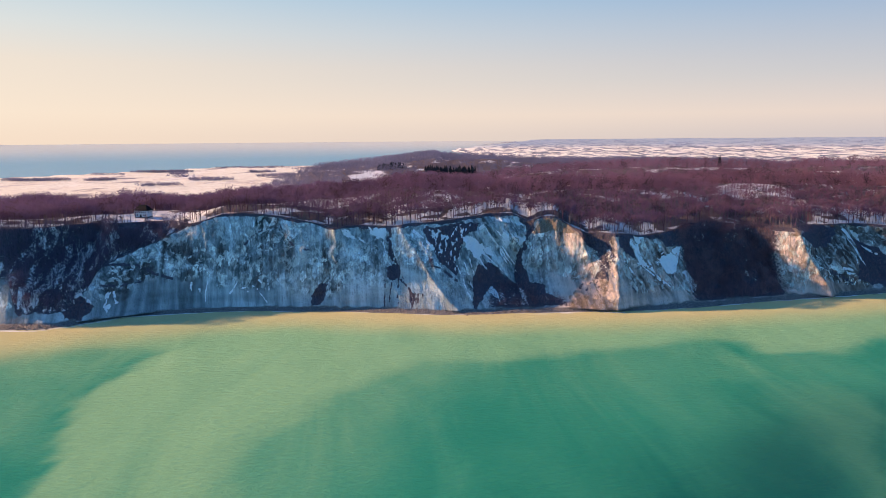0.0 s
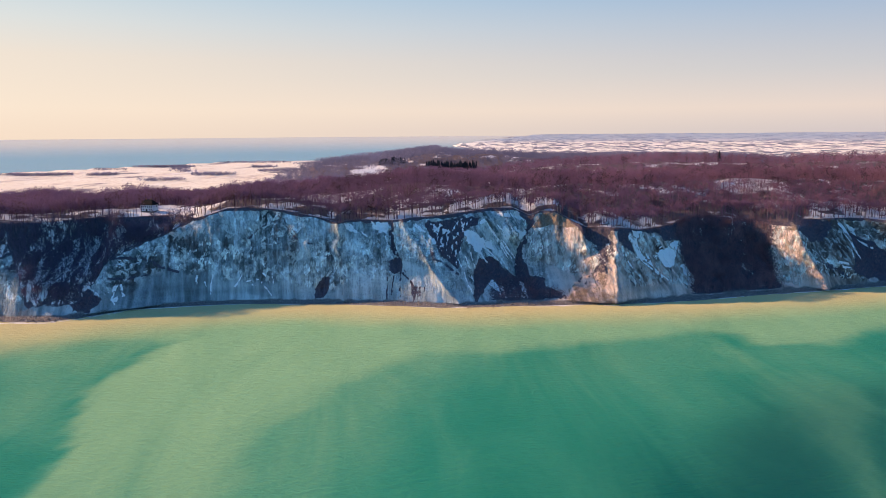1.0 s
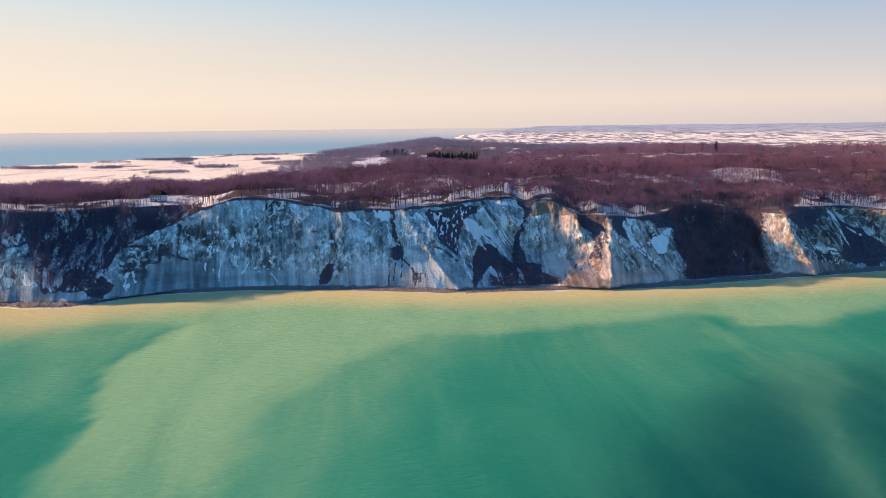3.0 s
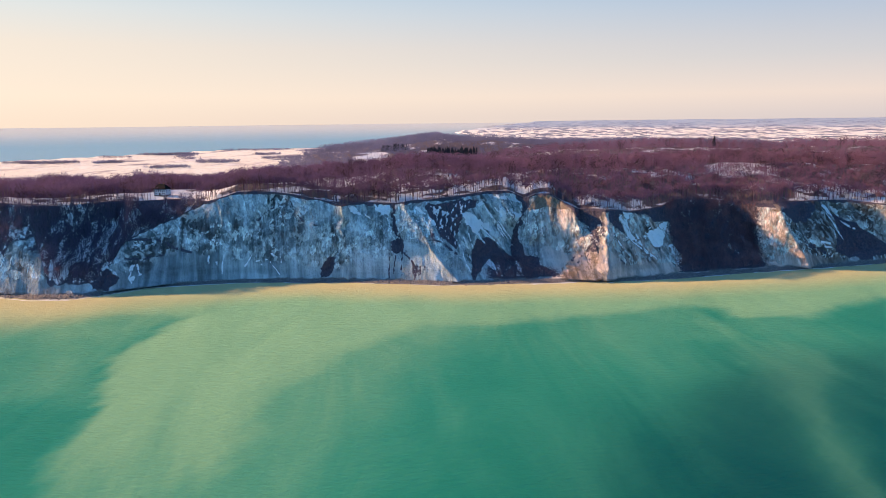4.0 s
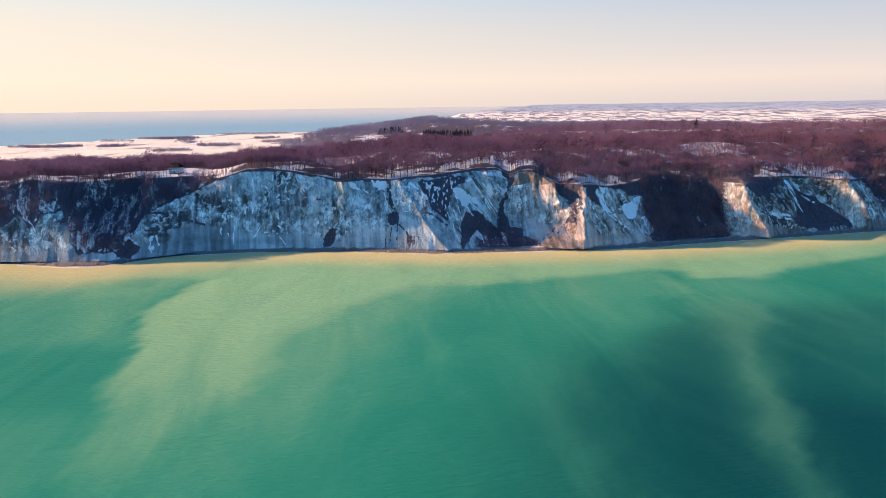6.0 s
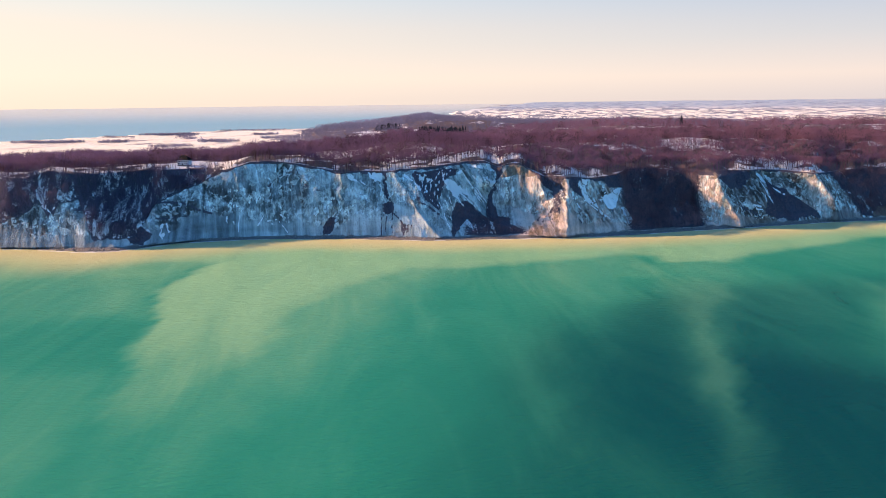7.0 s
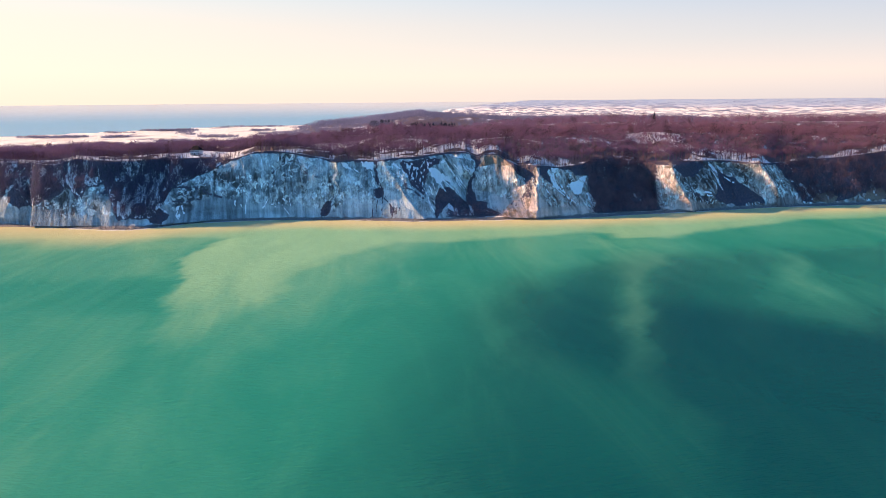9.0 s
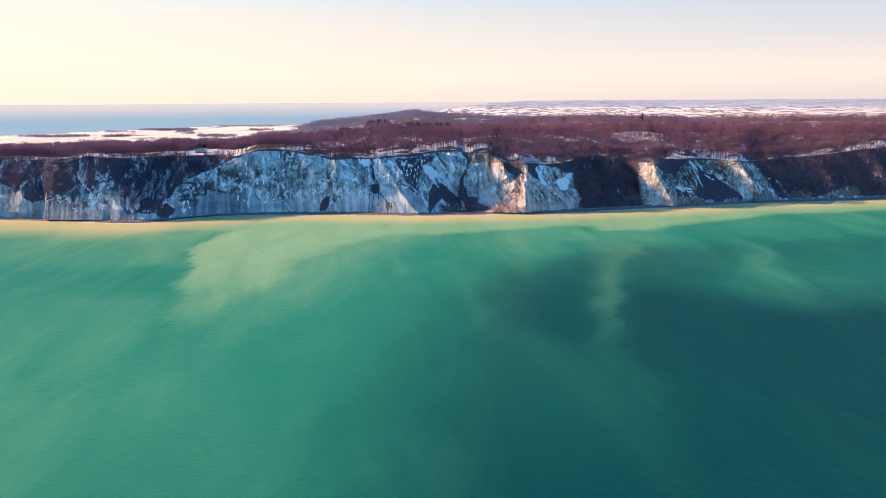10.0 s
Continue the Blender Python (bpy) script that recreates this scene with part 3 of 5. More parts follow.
patch("murk", 0.5, [(-122, 59), (-112, 54), (-106, 39), (-112, 25), (-120, 27)])
patch("murk", 1.3, [(-88, 64), (-69, 62), (-69, 55), (-76, 56), (-85, 55)])
patch("murk", 1.3, [(-97, 16), (-84, 24), (-73, 20), (-71, 6), (-80, 4), (-94, 5)])
# shadowed wedge in the wall, painted in the dark earth colour
patch("soil_shade", 0.95, [(-38, 19), (-34, 17), (-38, 6), (-40, 3), (-46, 2), (-46, 6), (-43, 13)])
patch("murk", 1.3, [(-33, 14), (-26, 15), (-31, 9), (-35, 7)])
trace("soil_shade", 0.58, 1.4, [(-80, 54), (-88, 49), (-94, 44), (-99, 38), (-103, 33)])
trace("soil_shade", 0.58, 1.6, [(-68, 58), (-65, 49), (-59, 44), (-51, 41), (-43, 39)])
trace("soil_shade", 0.5, 1.4, [(-33, 54), (-34, 43), (-34, 33), (-33, 23)])
trace("soil_shade", 0.43, 1.1, [(-92, 45), (-93, 33), (-94, 25)])
trace("soil_shade", 0.36, 1.0, [(-73, 53), (-73, 38), (-73, 24)])
trace("snow", 0.95, 1.1, [(-98, 19), (-100, 15), (-103, 11)])
trace("snow", 0.9, 0.9, [(-119, 20), (-120, 8)])
trace("snow", 0.9, 0.8, [(-84, 20), (-81, 18)])
trace("snow", 0.9, 0.8, [(-88, 16), (-85, 15)])
trace("snow", 0.9, 0.8, [(-96, 14), (-92, 15)])
trace("snow", 0.9, 0.8, [(-84, 14), (-80, 9)])
trace("snow", 0.9, 0.8, [(-80, 9), (-76, 4)])
trace("snow", 0.9, 0.8, [(-77, 20), (-76, 13)])
trace("snow", 0.9, 0.8, [(-91, 12), (-89, 11)])
patch("pale", 0.5, [(-32, 33), (-24, 26), (-26, 17), (-33, 19)])
# the two small ribs and the gully between them
patch("snow", 0.8, [(-24, 55), (-18, 52), (-10, 47), (-6, 44), (-11, 45), (-18, 47), (-24, 50)], 40)
patch("snow", 1.0, [(-5, 56), (8, 54), (6, 46), (1, 48), (-3, 50)])
trace("snow", 0.8, 0.9, [(5, 45), (7, 39), (8, 32)])
trace("soil_shade", 0.95, 3.2, [(10, 55), (10, 45), (11, 37), (15, 28)])
patch("soil_shade", 0.95, [(7, 29), (17, 29), (17, 21), (11, 20), (7, 22)])
trace("soil_shade", 0.8, 1.0, [(6, 22), (6, 11), (5, 1)])
trace("soil_shade", 0.8, 1.0, [(11, 21), (10, 13), (9, 6)])
trace("soil_shade", 0.8, 1.0, [(16, 21), (15, 11), (15, 0)])
trace("soil_shade", 0.8, 1.0, [(18, 20), (23, 15), (26, 10)])
trace("soil_shade", 0.8, 1.0, [(26, 11), (24, 1)])
trace("soil_shade", 0.8, 1.0, [(23, 15), (24, 7)])
trace("soil_shade", 0.6, 1.3, [(19, 22), (22, 16), (25, 10)])
trace("soil_shade", 0.6, 1.3, [(23, 11), (24, 1)])
trace("soil_shade", 0.6, 1.3, [(27, 14), (27, 2)])
trace("soil_shade", 0.6, 1.3, [(32, 14), (32, 8)])
trace("soil_shade", 0.6, 1.3, [(29, 12), (28, 2)])
trace("snow", 0.9, 1.7, [(27, 53), (32, 50), (40, 42), (45, 37)])
trace("snow", 0.9, 1.5, [(34, 45), (37, 37)])
patch("smooth", 1, [(17, 29), (29, 26), (38, 21), (59, 2), (34, 1), (19, 3), (15, 16)])
patch("pale", 0.55, [(19, 29), (29, 25), (38, 17), (43, 4), (35, 3), (28, 16)])
trace("soil_shade", 0.7, 2.2, [(37, 36), (39, 30), (44, 28), (56, 20)])
patch("soil_shade", 0.55, [(35, 37), (40, 36), (43, 28), (38, 29)])
# the dark gully with snow and the snowy buttress
patch("soil_shade", 0.95, [(34, 54), (51, 56), (77, 57), (75, 52), (65, 47), (60, 36), (56, 23), (49, 28), (42, 38), (37, 46)])
patch("fleck", 0.75, [(38, 53), (73, 56), (64, 47), (57, 24), (45, 35)])
patch("snow", 1.0, [(64, 47), (71, 47), (76, 41), (85, 38), (86, 32), (78, 34), (74, 29), (70, 35), (65, 40)])
patch("snow", 1.0, [(76, 53), (80, 56), (83, 53), (79, 51)])
patch("snow", 0.95, [(87, 58), (99, 59), (109, 59), (111, 53), (106, 54), (97, 56)])
patch("snow", 1.0, [(90, 52), (96, 51), (98, 46), (100, 40), (96, 38), (92, 45)])
patch("snow", 1.0, [(98, 52), (106, 47), (112, 44), (109, 38), (105, 42), (100, 46)])
trace("snow", 0.8, 1.0, [(82, 52), (90, 38), (102, 17)])
trace("snow", 0.8, 1.0, [(75, 40), (84, 30), (96, 18)])
trace("snow", 0.8, 1.0, [(62, 34), (68, 15)])
trace("snow", 0.8, 1.0, [(58, 28), (62, 16), (66, 7)])
trace("snow", 0.8, 1.0, [(85, 48), (96, 31), (104, 20)])
trace("snow", 0.8, 1.0, [(93, 39), (104, 24)])
trace("snow", 0.8, 1.0, [(67, 33), (70, 23)])
trace("snow", 0.8, 1.0, [(74, 32), (80, 24)])
patch("murk", 0.7, [(64, 34), (71, 30), (72, 23), (68, 15), (61, 24)])
patch("murk", 0.6, [(85, 41), (91, 41), (102, 24), (95, 26)])
patch("soil_shade", 0.98, [(72, 27), (84, 28), (88, 24), (102, 13), (100, 10), (89, 9), (86, 8), (83, 13), (74, 8), (68, 1), (66, 4)])
patch("soil_shade", 0.98, [(112, 57), (120, 58), (115, 48), (111, 38), (109, 27), (111, 16), (121, 13), (117, 0), (86, 0), (86, 6), (86, 9), (101, 11), (104, 23), (108, 36), (112, 44)])
patch("snow", 0.75, [(77, 10), (83, 13), (86, 10), (86, 4), (83, 8)], 30)
patch("soil_shade", 0.8, [(109, 60), (115, 58), (120, 58), (114, 52), (111, 53)])
# the alcove under the brown knoll, and the fin
patch("grass", 1.0, [(115, 49), (123, 57), (132, 60), (140, 56), (145, 51), (139, 48), (130, 51), (120, 49)])
patch("soil_shade", 0.9, [(144, 53), (168, 51), (167, 40), (161, 36), (154, 40), (148, 48)])
# the fin's shadow side, painted in the dark earth colour
patch("soil_shade", 0.6, [(158, 37), (168, 42), (170, 38), (165, 26), (161, 19), (154, 16), (156, 23), (160, 31)])
patch("smooth", 1, [(125, 21), (134, 19), (143, 16), (155, 18), (168, 25), (163, 2), (132, 0), (123, 10)])
patch("grass", 0.6, [(143, 13), (155, 18), (163, 20), (162, 13), (157, 2), (133, 0), (135, 7)], 10)
trace("soil_shade", 0.6, 1.3, [(156, 19), (148, 11)])
trace("soil_shade", 0.6, 1.3, [(158, 19), (152, 11)])
trace("soil_shade", 0.6, 1.3, [(160, 21), (155, 11)])
trace("soil_shade", 0.6, 1.3, [(148, 15), (140, 10)])
trace("soil_shade", 0.6, 1.3, [(163, 24), (159, 12)])
patch("pale", 0.8, [(169, 50), (175, 48), (172, 45), (176, 33), (175, 24), (168, 25), (164, 4), (160, 4), (167, 28), (170, 41)])
# sunlit parts of the alcove wall and rubble, painted paler
patch("pale", 0.5, [(114, 47), (134, 50), (131, 30), (112, 30)])
patch("pale", 0.6, [(125, 21), (143, 16), (140, 11), (123, 12)])
patch("pale", 0.7, [(140, 49), (148, 48), (151, 36), (148, 33)])
patch("soil_shade", 0.9, [(173, 50), (184, 48), (182, 43), (185, 31), (178, 36), (173, 42)])
patch("soil_shade", 0.85, [(177, 52), (206, 48), (215, 47), (229, 51), (235, 48), (227, 36), (213, 39), (207, 43), (195, 46), (180, 48)])
patch("snow", 1.0, [(182, 47), (195, 46), (189, 39), (191, 32), (196, 26), (190, 27), (184, 36)])
patch("snow", 1.0, [(202, 29), (211, 32), (219, 36), (227, 36), (226, 32), (216, 20), (207, 21), (203, 25)])
patch("snow", 0.9, [(223, 22), (230, 22), (233, 10), (227, 6), (223, 12)], 25)
trace("snow", 0.75, 1.0, [(183, 32), (198, 21), (206, 14)])
trace("snow", 0.75, 1.0, [(194, 34), (201, 20), (210, 12)])
trace("snow", 0.75, 1.0, [(196, 26), (205, 16)])
trace("snow", 0.75, 1.0, [(175, 32), (181, 23)])
trace("snow", 0.75, 1.0, [(213, 37), (204, 30)])
trace("soil_shade", 0.6, 1.2, [(177, 24), (183, 14)])
trace("soil_shade", 0.6, 1.2, [(184, 28), (193, 16)])
trace("soil_shade", 0.6, 1.2, [(206, 39), (211, 32)])
trace("soil_shade", 0.6, 1.2, [(215, 20), (210, 12)])
trace("soil_shade", 0.6, 1.2, [(174, 18), (181, 12)])
patch("murk", 0.6, [(206, 41), (213, 39), (213, 32), (204, 30), (201, 36)])
patch("smooth", 1, [(168, 23), (181, 11), (205, 10), (229, 7), (227, 0), (164, 3)])
# the eastern crags
patch("grass", 1.0, [(306, 43), (318, 50), (327, 50), (315, 45), (311, 45)])
patch("soil_shade", 0.95, [(328, 49), (366, 47), (358, 39), (346, 32), (332, 34), (320, 41), (315, 45)])
# the crag's sunlit flank, its light painted as pale chalk
patch("pale", 1.0, [(306, 42), (310, 44), (315, 43), (317, 36), (324, 28), (330, 20), (325, 19), (321, 20), (324, 14), (321, 9), (315, 18), (310, 26), (307, 34)])
patch("murk", 0.6, [(347, 32), (358, 40), (369, 41), (371, 31), (360, 15), (351, 20)])
patch("murk", 0.9, [(318, 38), (347, 32), (352, 20), (357, 7), (328, 16), (325, 27)])
patch("snow", 0.95, [(366, 44), (375, 46), (390, 39), (392, 31), (387, 33), (372, 39)], 40)
trace("snow", 0.9, 1.3, [(371, 44), (375, 31), (380, 18)])
trace("snow", 0.9, 1.3, [(379, 40), (378, 29)])
trace("snow", 0.9, 1.3, [(371, 26), (369, 19)])
trace("snow", 0.9, 1.3, [(351, 22), (357, 15), (362, 14)])
trace("snow", 0.9, 1.3, [(354, 19), (361, 18)])
trace("snow", 0.9, 1.3, [(391, 30), (397, 25)])
patch("soil_shade", 0.95, [(389, 32), (400, 30), (407, 11), (402, 0), (392, 0), (390, 5), (380, 4), (365, 11), (371, 22)])
patch("smooth", 1, [(321, 7), (327, 15), (349, 7), (365, 5), (380, 2), (389, 5), (392, 1), (392, 0), (317, 0)])
patch("soil_shade", 0.6, [(332, 20), (348, 11), (365, 4), (360, 9), (351, 16), (341, 21)])
patch("murk", 0.7, [(392, 42), (416, 41), (419, 17), (406, 25), (395, 34)])
# sunlit flank of the next crag, likewise painted pale
patch("pale", 1.0, [(416, 39), (421, 42), (430, 34), (439, 23), (437, 10), (435, 2), (424, 11), (421, 27)])
patch("soil_shade", 0.95, [(380, 37), (394, 32), (414, 17), (427, 8), (429, 3), (414, 6), (394, 0), (386, 7), (379, 22)])
patch("soil_shade", 0.6, [(393, 26), (402, 23), (415, 12), (404, 15)])
patch("smooth", 1, [(437, 10), (458, 10), (467, 6), (472, 2), (472, 0), (433, 0), (436, 3)])
trace("snow", 0.9, 1.4, [(476, 22), (479, 17), (481, 12)])
trace("snow", 0.7, 1.2, [(465, 26), (471, 21)])
patch("pale", 0.8, [(553, 0), (559, 3), (574, 9), (572, 0)])
# the ravine and the western spurs
patch("pale", 0.6, [(-264, 38), (-259, 40), (-253, 32), (-247, 19), (-236, 4), (-251, 2), (-273, 9), (-267, 27)])
patch("pale", 0.85, [(-257, 37), (-251, 38), (-245, 35), (-247, 34), (-255, 35)])
patch("soil_shade", 0.7, [(-255, 34), (-244, 34), (-237, 27), (-245, 29), (-251, 30)])
patch("smooth", 1, [(-249, 28), (-236, 27), (-231, 18), (-237, 15), (-244, 18)])
# the spur's side away from the sun, its shade painted as murk
patch("murk", 0.7, [(-257, 32), (-248, 19), (-244, 4), (-255, 4), (-261, 15)])
patch("murk", 0.6, [(-303, 32), (-289, 38), (-277, 30), (-275, 19), (-292, 18), (-302, 23)])
patch("soil_shade", 0.95, [(-349, 40), (-324, 37), (-316, 23), (-324, 18), (-332, 16), (-341, 23)])
patch("smooth", 0.9, [(-351, 24), (-338, 18), (-314, 17), (-292, 15), (-285, 2), (-352, 0)])
patch("snow", 0.95, [(-283, 53), (-278, 43), (-271, 28), (-278, 32), (-286, 40), (-287, 46)])
patch("soil_shade", 0.95, [(-278, 59), (-257, 58), (-250, 50), (-263, 41), (-269, 27), (-272, 29), (-278, 42), (-281, 52)])
patch("soil_shade", 0.97, [(-231, 17), (-219, 21), (-198, 16), (-187, 10), (-194, 2), (-205, 3), (-214, 14), (-223, 15), (-230, 5), (-234, 9)])
# lit tip of the spur, brightened by colour
patch("pale", 0.9, [(-199, 18), (-191, 24), (-189, 13), (-193, 12), (-197, 14)])
trace("snow", 0.9, 1.5, [(-199, 17), (-194, 14), (-189, 11)])
patch("fleck", 0.9, [(-184, 16), (-177, 17), (-175, 10), (-180, 4), (-184, 6)])
patch("snow", 0.9, [(-201, 57), (-185, 58), (-183, 49), (-188, 44), (-198, 45)], 0)
patch("pale", 0.9, [(-185, 37), (-173, 41), (-155, 49), (-150, 43), (-154, 34), (-169, 36), (-179, 33)])
patch("pale", 0.9, [(-151, 33), (-147, 36), (-129, 31), (-133, 27), (-143, 22), (-149, 26)])
patch("pale", 0.9, [(-136, 54), (-129, 58), (-125, 53), (-130, 46)])
patch("murk", 0.8, [(-151, 50), (-136, 52), (-127, 34), (-145, 37), (-150, 43)])
patch("murk", 0.7, [(-189, 34), (-157, 29), (-156, 25), (-164, 20), (-186, 21)])
trace("soil_shade", 0.9, 1.4, [(-190, 34), (-174, 32), (-163, 30), (-156, 26), (-143, 22)])
trace("soil_shade", 0.7, 1.2, [(-186, 21), (-175, 20), (-163, 21)])
patch("murk", 1.2, [(-186, 20), (-176, 19), (-166, 15), (-175, 9), (-180, 14)])
trace("snow", 0.85, 0.9, [(-130, 19), (-130, 14)])
trace("snow", 0.85, 0.9, [(-119, 20), (-120, 6)])
trace("snow", 0.85, 0.9, [(-124, 15), (-123, 12)])
trace("snow", 0.85, 0.9, [(-178, 17), (-176, 10)])
trace("snow", 0.85, 0.9, [(-182, 9), (-180, 5)])
# the far ends of the coast
# the two tan patches stand for sunlit bushes, their light put into colour
patch("grass", 0.8, [(484, 4), (492, 12), (508, 13), (516, 7), (510, 2)])
patch("grass", 0.8, [(545, 4), (552, 15), (570, 16), (578, 8), (568, 3)])
patch("pale", 0.7, [(-352, 8), (-350, 26), (-334, 30), (-326, 16), (-330, 6)])


def mark(kind, x, z):
    """How strongly the face is marked with a kind, 0 to 1, with ragged borders."""
    wx = x + 2.2 * fbm(x * 0.16, z * 0.16, 4) + 0.7 * fbm(x * 0.8 + 3, z * 0.8, 2)
    wz = z + 2.2 * fbm(x * 0.16 + 31, z * 0.16, 4) + 0.7 * fbm(x * 0.8 + 7, z * 0.8, 2)
    out = np.zeros(np.shape(x))
    for k, strength, pts, width, lean in MARKS:
        if k != kind:
            continue
        p = np.array(pts, float)
        m = width + 5.0
        near = (x > p[:, 0].min() - m) & (x < p[:, 0].max() + m) & (z > p[:, 1].min() - m) & (z < p[:, 1].max() + m)
        if not near.any():
            continue
        px, pz = (wx[near], wz[near]) if not width else (0.4 * wx[near] + 0.6 * x[near], 0.4 * wz[near] + 0.6 * z[near])
        d2, inside = np.full(px.shape, 1e9), np.zeros(px.shape, bool)
        ends = zip(p, np.roll(p, -1, 0)) if not width else zip(p[:-1], p[1:])
        for (ax, az), (bx, bz) in ends:
            ex, ez = bx - ax, bz - az
            t = np.clip(((px - ax) * ex + (pz - az) * ez) / (ex * ex + ez * ez + 1e-9), 0, 1)
            d2 = np.minimum(d2, (px - ax - t * ex) ** 2 + (pz - az - t * ez) ** 2)
            if not width and az != bz:
                inside ^= ((az > pz) != (bz > pz)) & (px < ax + ex * (pz - az) / ez)
        d = np.sqrt(d2)
        v = 1 - sstep(0.2 * width, 1.0 * width, d * (1 + 0.5 * fbm(px * 0.3, pz * 0.12, 2))) if width else sstep(-1.2, 1.2, np.where(inside, d, -d))
        if width:
            v = v * sstep(-0.45, 0.0, fbm(px * 0.45, pz * 0.3, 2))
        elif k == "snow" and lean is None:
            v = v * sstep(-0.50, -0.12, run_noise(px, pz, 30, 0.5, 0.08))
        if lean is not None:
            v = v * sstep(-0.25, 0.10, run_noise(px, pz, lean, 0.45, 0.05))
        out[near] = np.maximum(out[near], strength * v)
    return out


def mesh_object(name, verts, quads, material, parent=None, smooth=False):
    """Mesh from arrays of places and of three- or four-cornered faces."""
    me = bpy.data.meshes.new(name)
    verts, quads = np.asarray(verts, np.float32), np.asarray(quads, np.int32)
    n, k = len(quads), quads.shape[1]
    me.vertices.add(len(verts))
    me.vertices.foreach_set("co", verts.ravel())
    me.loops.add(n * k)
    me.loops.foreach_set("vertex_index", quads.ravel())
    me.polygons.add(n)
    me.polygons.foreach_set("loop_start", np.arange(0, n * k, k, dtype=np.int32))
    me.polygons.foreach_set("loop_total", np.full(n, k, np.int32))
    if smooth:
        me.polygons.foreach_set("use_smooth", np.ones(n, bool))
    me.update(calc_edges=True)
    me.materials.append(material)
    ob = new(name, me)
    if parent:
        ob.parent = parent
    return ob


def paint(ob, name, rgb):
    a = ob.data.color_attributes.new(name, "FLOAT_COLOR", "POINT")
    a.data.foreach_set("color", np.column_stack([rgb, np.ones(len(rgb))]).astype(np.float32).ravel())


def grid_faces(rows, cols):
    i = np.arange(rows - 1)[:, None] * cols + np.arange(cols - 1)[None, :]
    i = i.ravel()
    return np.column_stack([i, i + 1, i + cols + 1, i + cols])


# ---- land: beach, cliff face, wooded upland and far fields in one sheet ----
cols = np.concatenate([np.linspace(-900, -420, 60)[:-1], np.arange(-420, 660, 0.75), np.linspace(661, 900, 40)])
strips_x, strips_y, strips_z, covers, zones, extras = [], [], [], [], [], []


def add_row(x, y, z, cover, zone, extra):
    extras.append(extra)
    strips_x.append(x), strips_y.append(y), strips_z.append(z), covers.append(cover), zones.append(zone)


ZERO = np.zeros_like(cols)
for i in range(9):                                   # sea bed and beach
    f = i / 8
    y = table(SHORE, cols) - 14 + f * 20 + 1.2 * fbm(cols * 0.08, ZERO + 3, 3)
    z = -2.6 + f * 3.9
    add_row(cols, y + 0 * cols, ZERO + z, np.stack([ZERO, ZERO, ZERO]), np.stack([ZERO, ZERO, ZERO + 1]), np.stack([ZERO, ZERO, ZERO]))


NV = 165
top = table(TOP, cols)
FZ = 1.3 + (top - 1.3)[None, :] * (np.arange(1, NV + 1) / NV)[:, None]
FX = np.broadcast_to(cols, FZ.shape).copy()
FY = face_y(FX, FZ)
wooded = woodland_face(FX, FZ)
bare_lean, hang = run_noise(FX, FZ, 32, 0.55, 0.06), run_noise(FX, FZ, 0, 0.38, 0.028)
brow = sstep(-2.6, -0.5, FZ - top + 1.6 * fbm(FX * 0.14, FX * 0, 3)) * 0.85
soil_shade = np.clip(np.maximum.reduce([wooded * 0.95, mark("soil_shade", FX, FZ) + 0.2 * np.minimum(hang, 0), brow]), 0, 1)
drift = mark("snow", FX, FZ)
flecks = mark("fleck", FX, FZ) * sstep(0.02, 0.22, run_noise(FX, FZ, -12, 0.7, 0.30))
stray = 0.35 * sstep(0.20, 0.5, bare_lean) * sstep(0.05, 0.4, fbm(FX * 0.03 + 4, FZ * 0.05, 3)) * sstep(20, 40, FX)
lying = wooded * (0.22 + 0.09 * (FX < -115) - 0.10 * sstep(-200, -188, FX) * (1 - sstep(-135, -120, FX)) - 0.14 * (FX > 225) + 0.5 * fbm(FX * 0.25, FZ * 0.12, 3) + 0.25 * fbm(FX * 0.04, FZ * 0.05, 2))
snow = np.clip(np.maximum.reduce([drift, flecks, stray, lying]), 0, 1) * sstep(1.5, 4, FZ)
apron = 1 - sstep(-3, 3, FZ - table([(-260, 10), (-190, 9), (-166, 17), (-140, 24), (-115, 20), (-92, 13), (-60, 11), (-36, 9), (-10, 17), (30, 15), (60, 8), (110, 5)], FX) - 7 * fbm(FX * 0.09, FZ * 0.05 + 2, 4) + 4 * sstep(180, 330, FX))
apron = np.maximum(apron, mark("smooth", FX, FZ))
flake = sstep(0.12, 0.30, fbm(FX * 0.16 + 3, FZ * 0.13, 4)) * (1 - apron)
slanted = sstep(58, 66, FX) * (1 - sstep(104, 110, FX)) + 0.8 * sstep(176, 186, FX) * (1 - sstep(222, 236, FX)) + 0.7 * sstep(336, 346, FX) * (1 - sstep(396, 408, FX))
grime_shade = 0.40 + bare_lean * (0.10 + 0.6 * slanted) + 0.54 * hang * (1 - 0.7 * slanted) + 0.20 * fbm(FX * 0.06 + 8, FZ * 0.05, 4) - 0.36 * mark("pale", FX, FZ) + 0.33 * mark("murk", FX, FZ) - 0.18 * flake
grime_shade = grime_shade * (1 - 0.55 * apron) + 0.10 * apron + 0.12 * apron * fbm(FX * 0.04, FZ * 0.25, 3) + 0.10 * apron * hang
# darker over whole sections; the west and alcove terms are painted shade
grime_shade = grime_shade + 0.22 * (1 - sstep(-240, -215, FX)) + 0.25 * sstep(-190, -178, FX) * (1 - sstep(-135, -105, FX)) + 0.10 * alcove(FX) * sstep(18, 26, FZ) + 0.24 * sstep(326, 346, FX) * (1 - mark("pale", FX, FZ))
wet = 1 - sstep(1.2, 2.6, FZ + fbm(FX * 0.2, FX * 0 + 7, 2))
grass = mark("grass", FX, FZ)
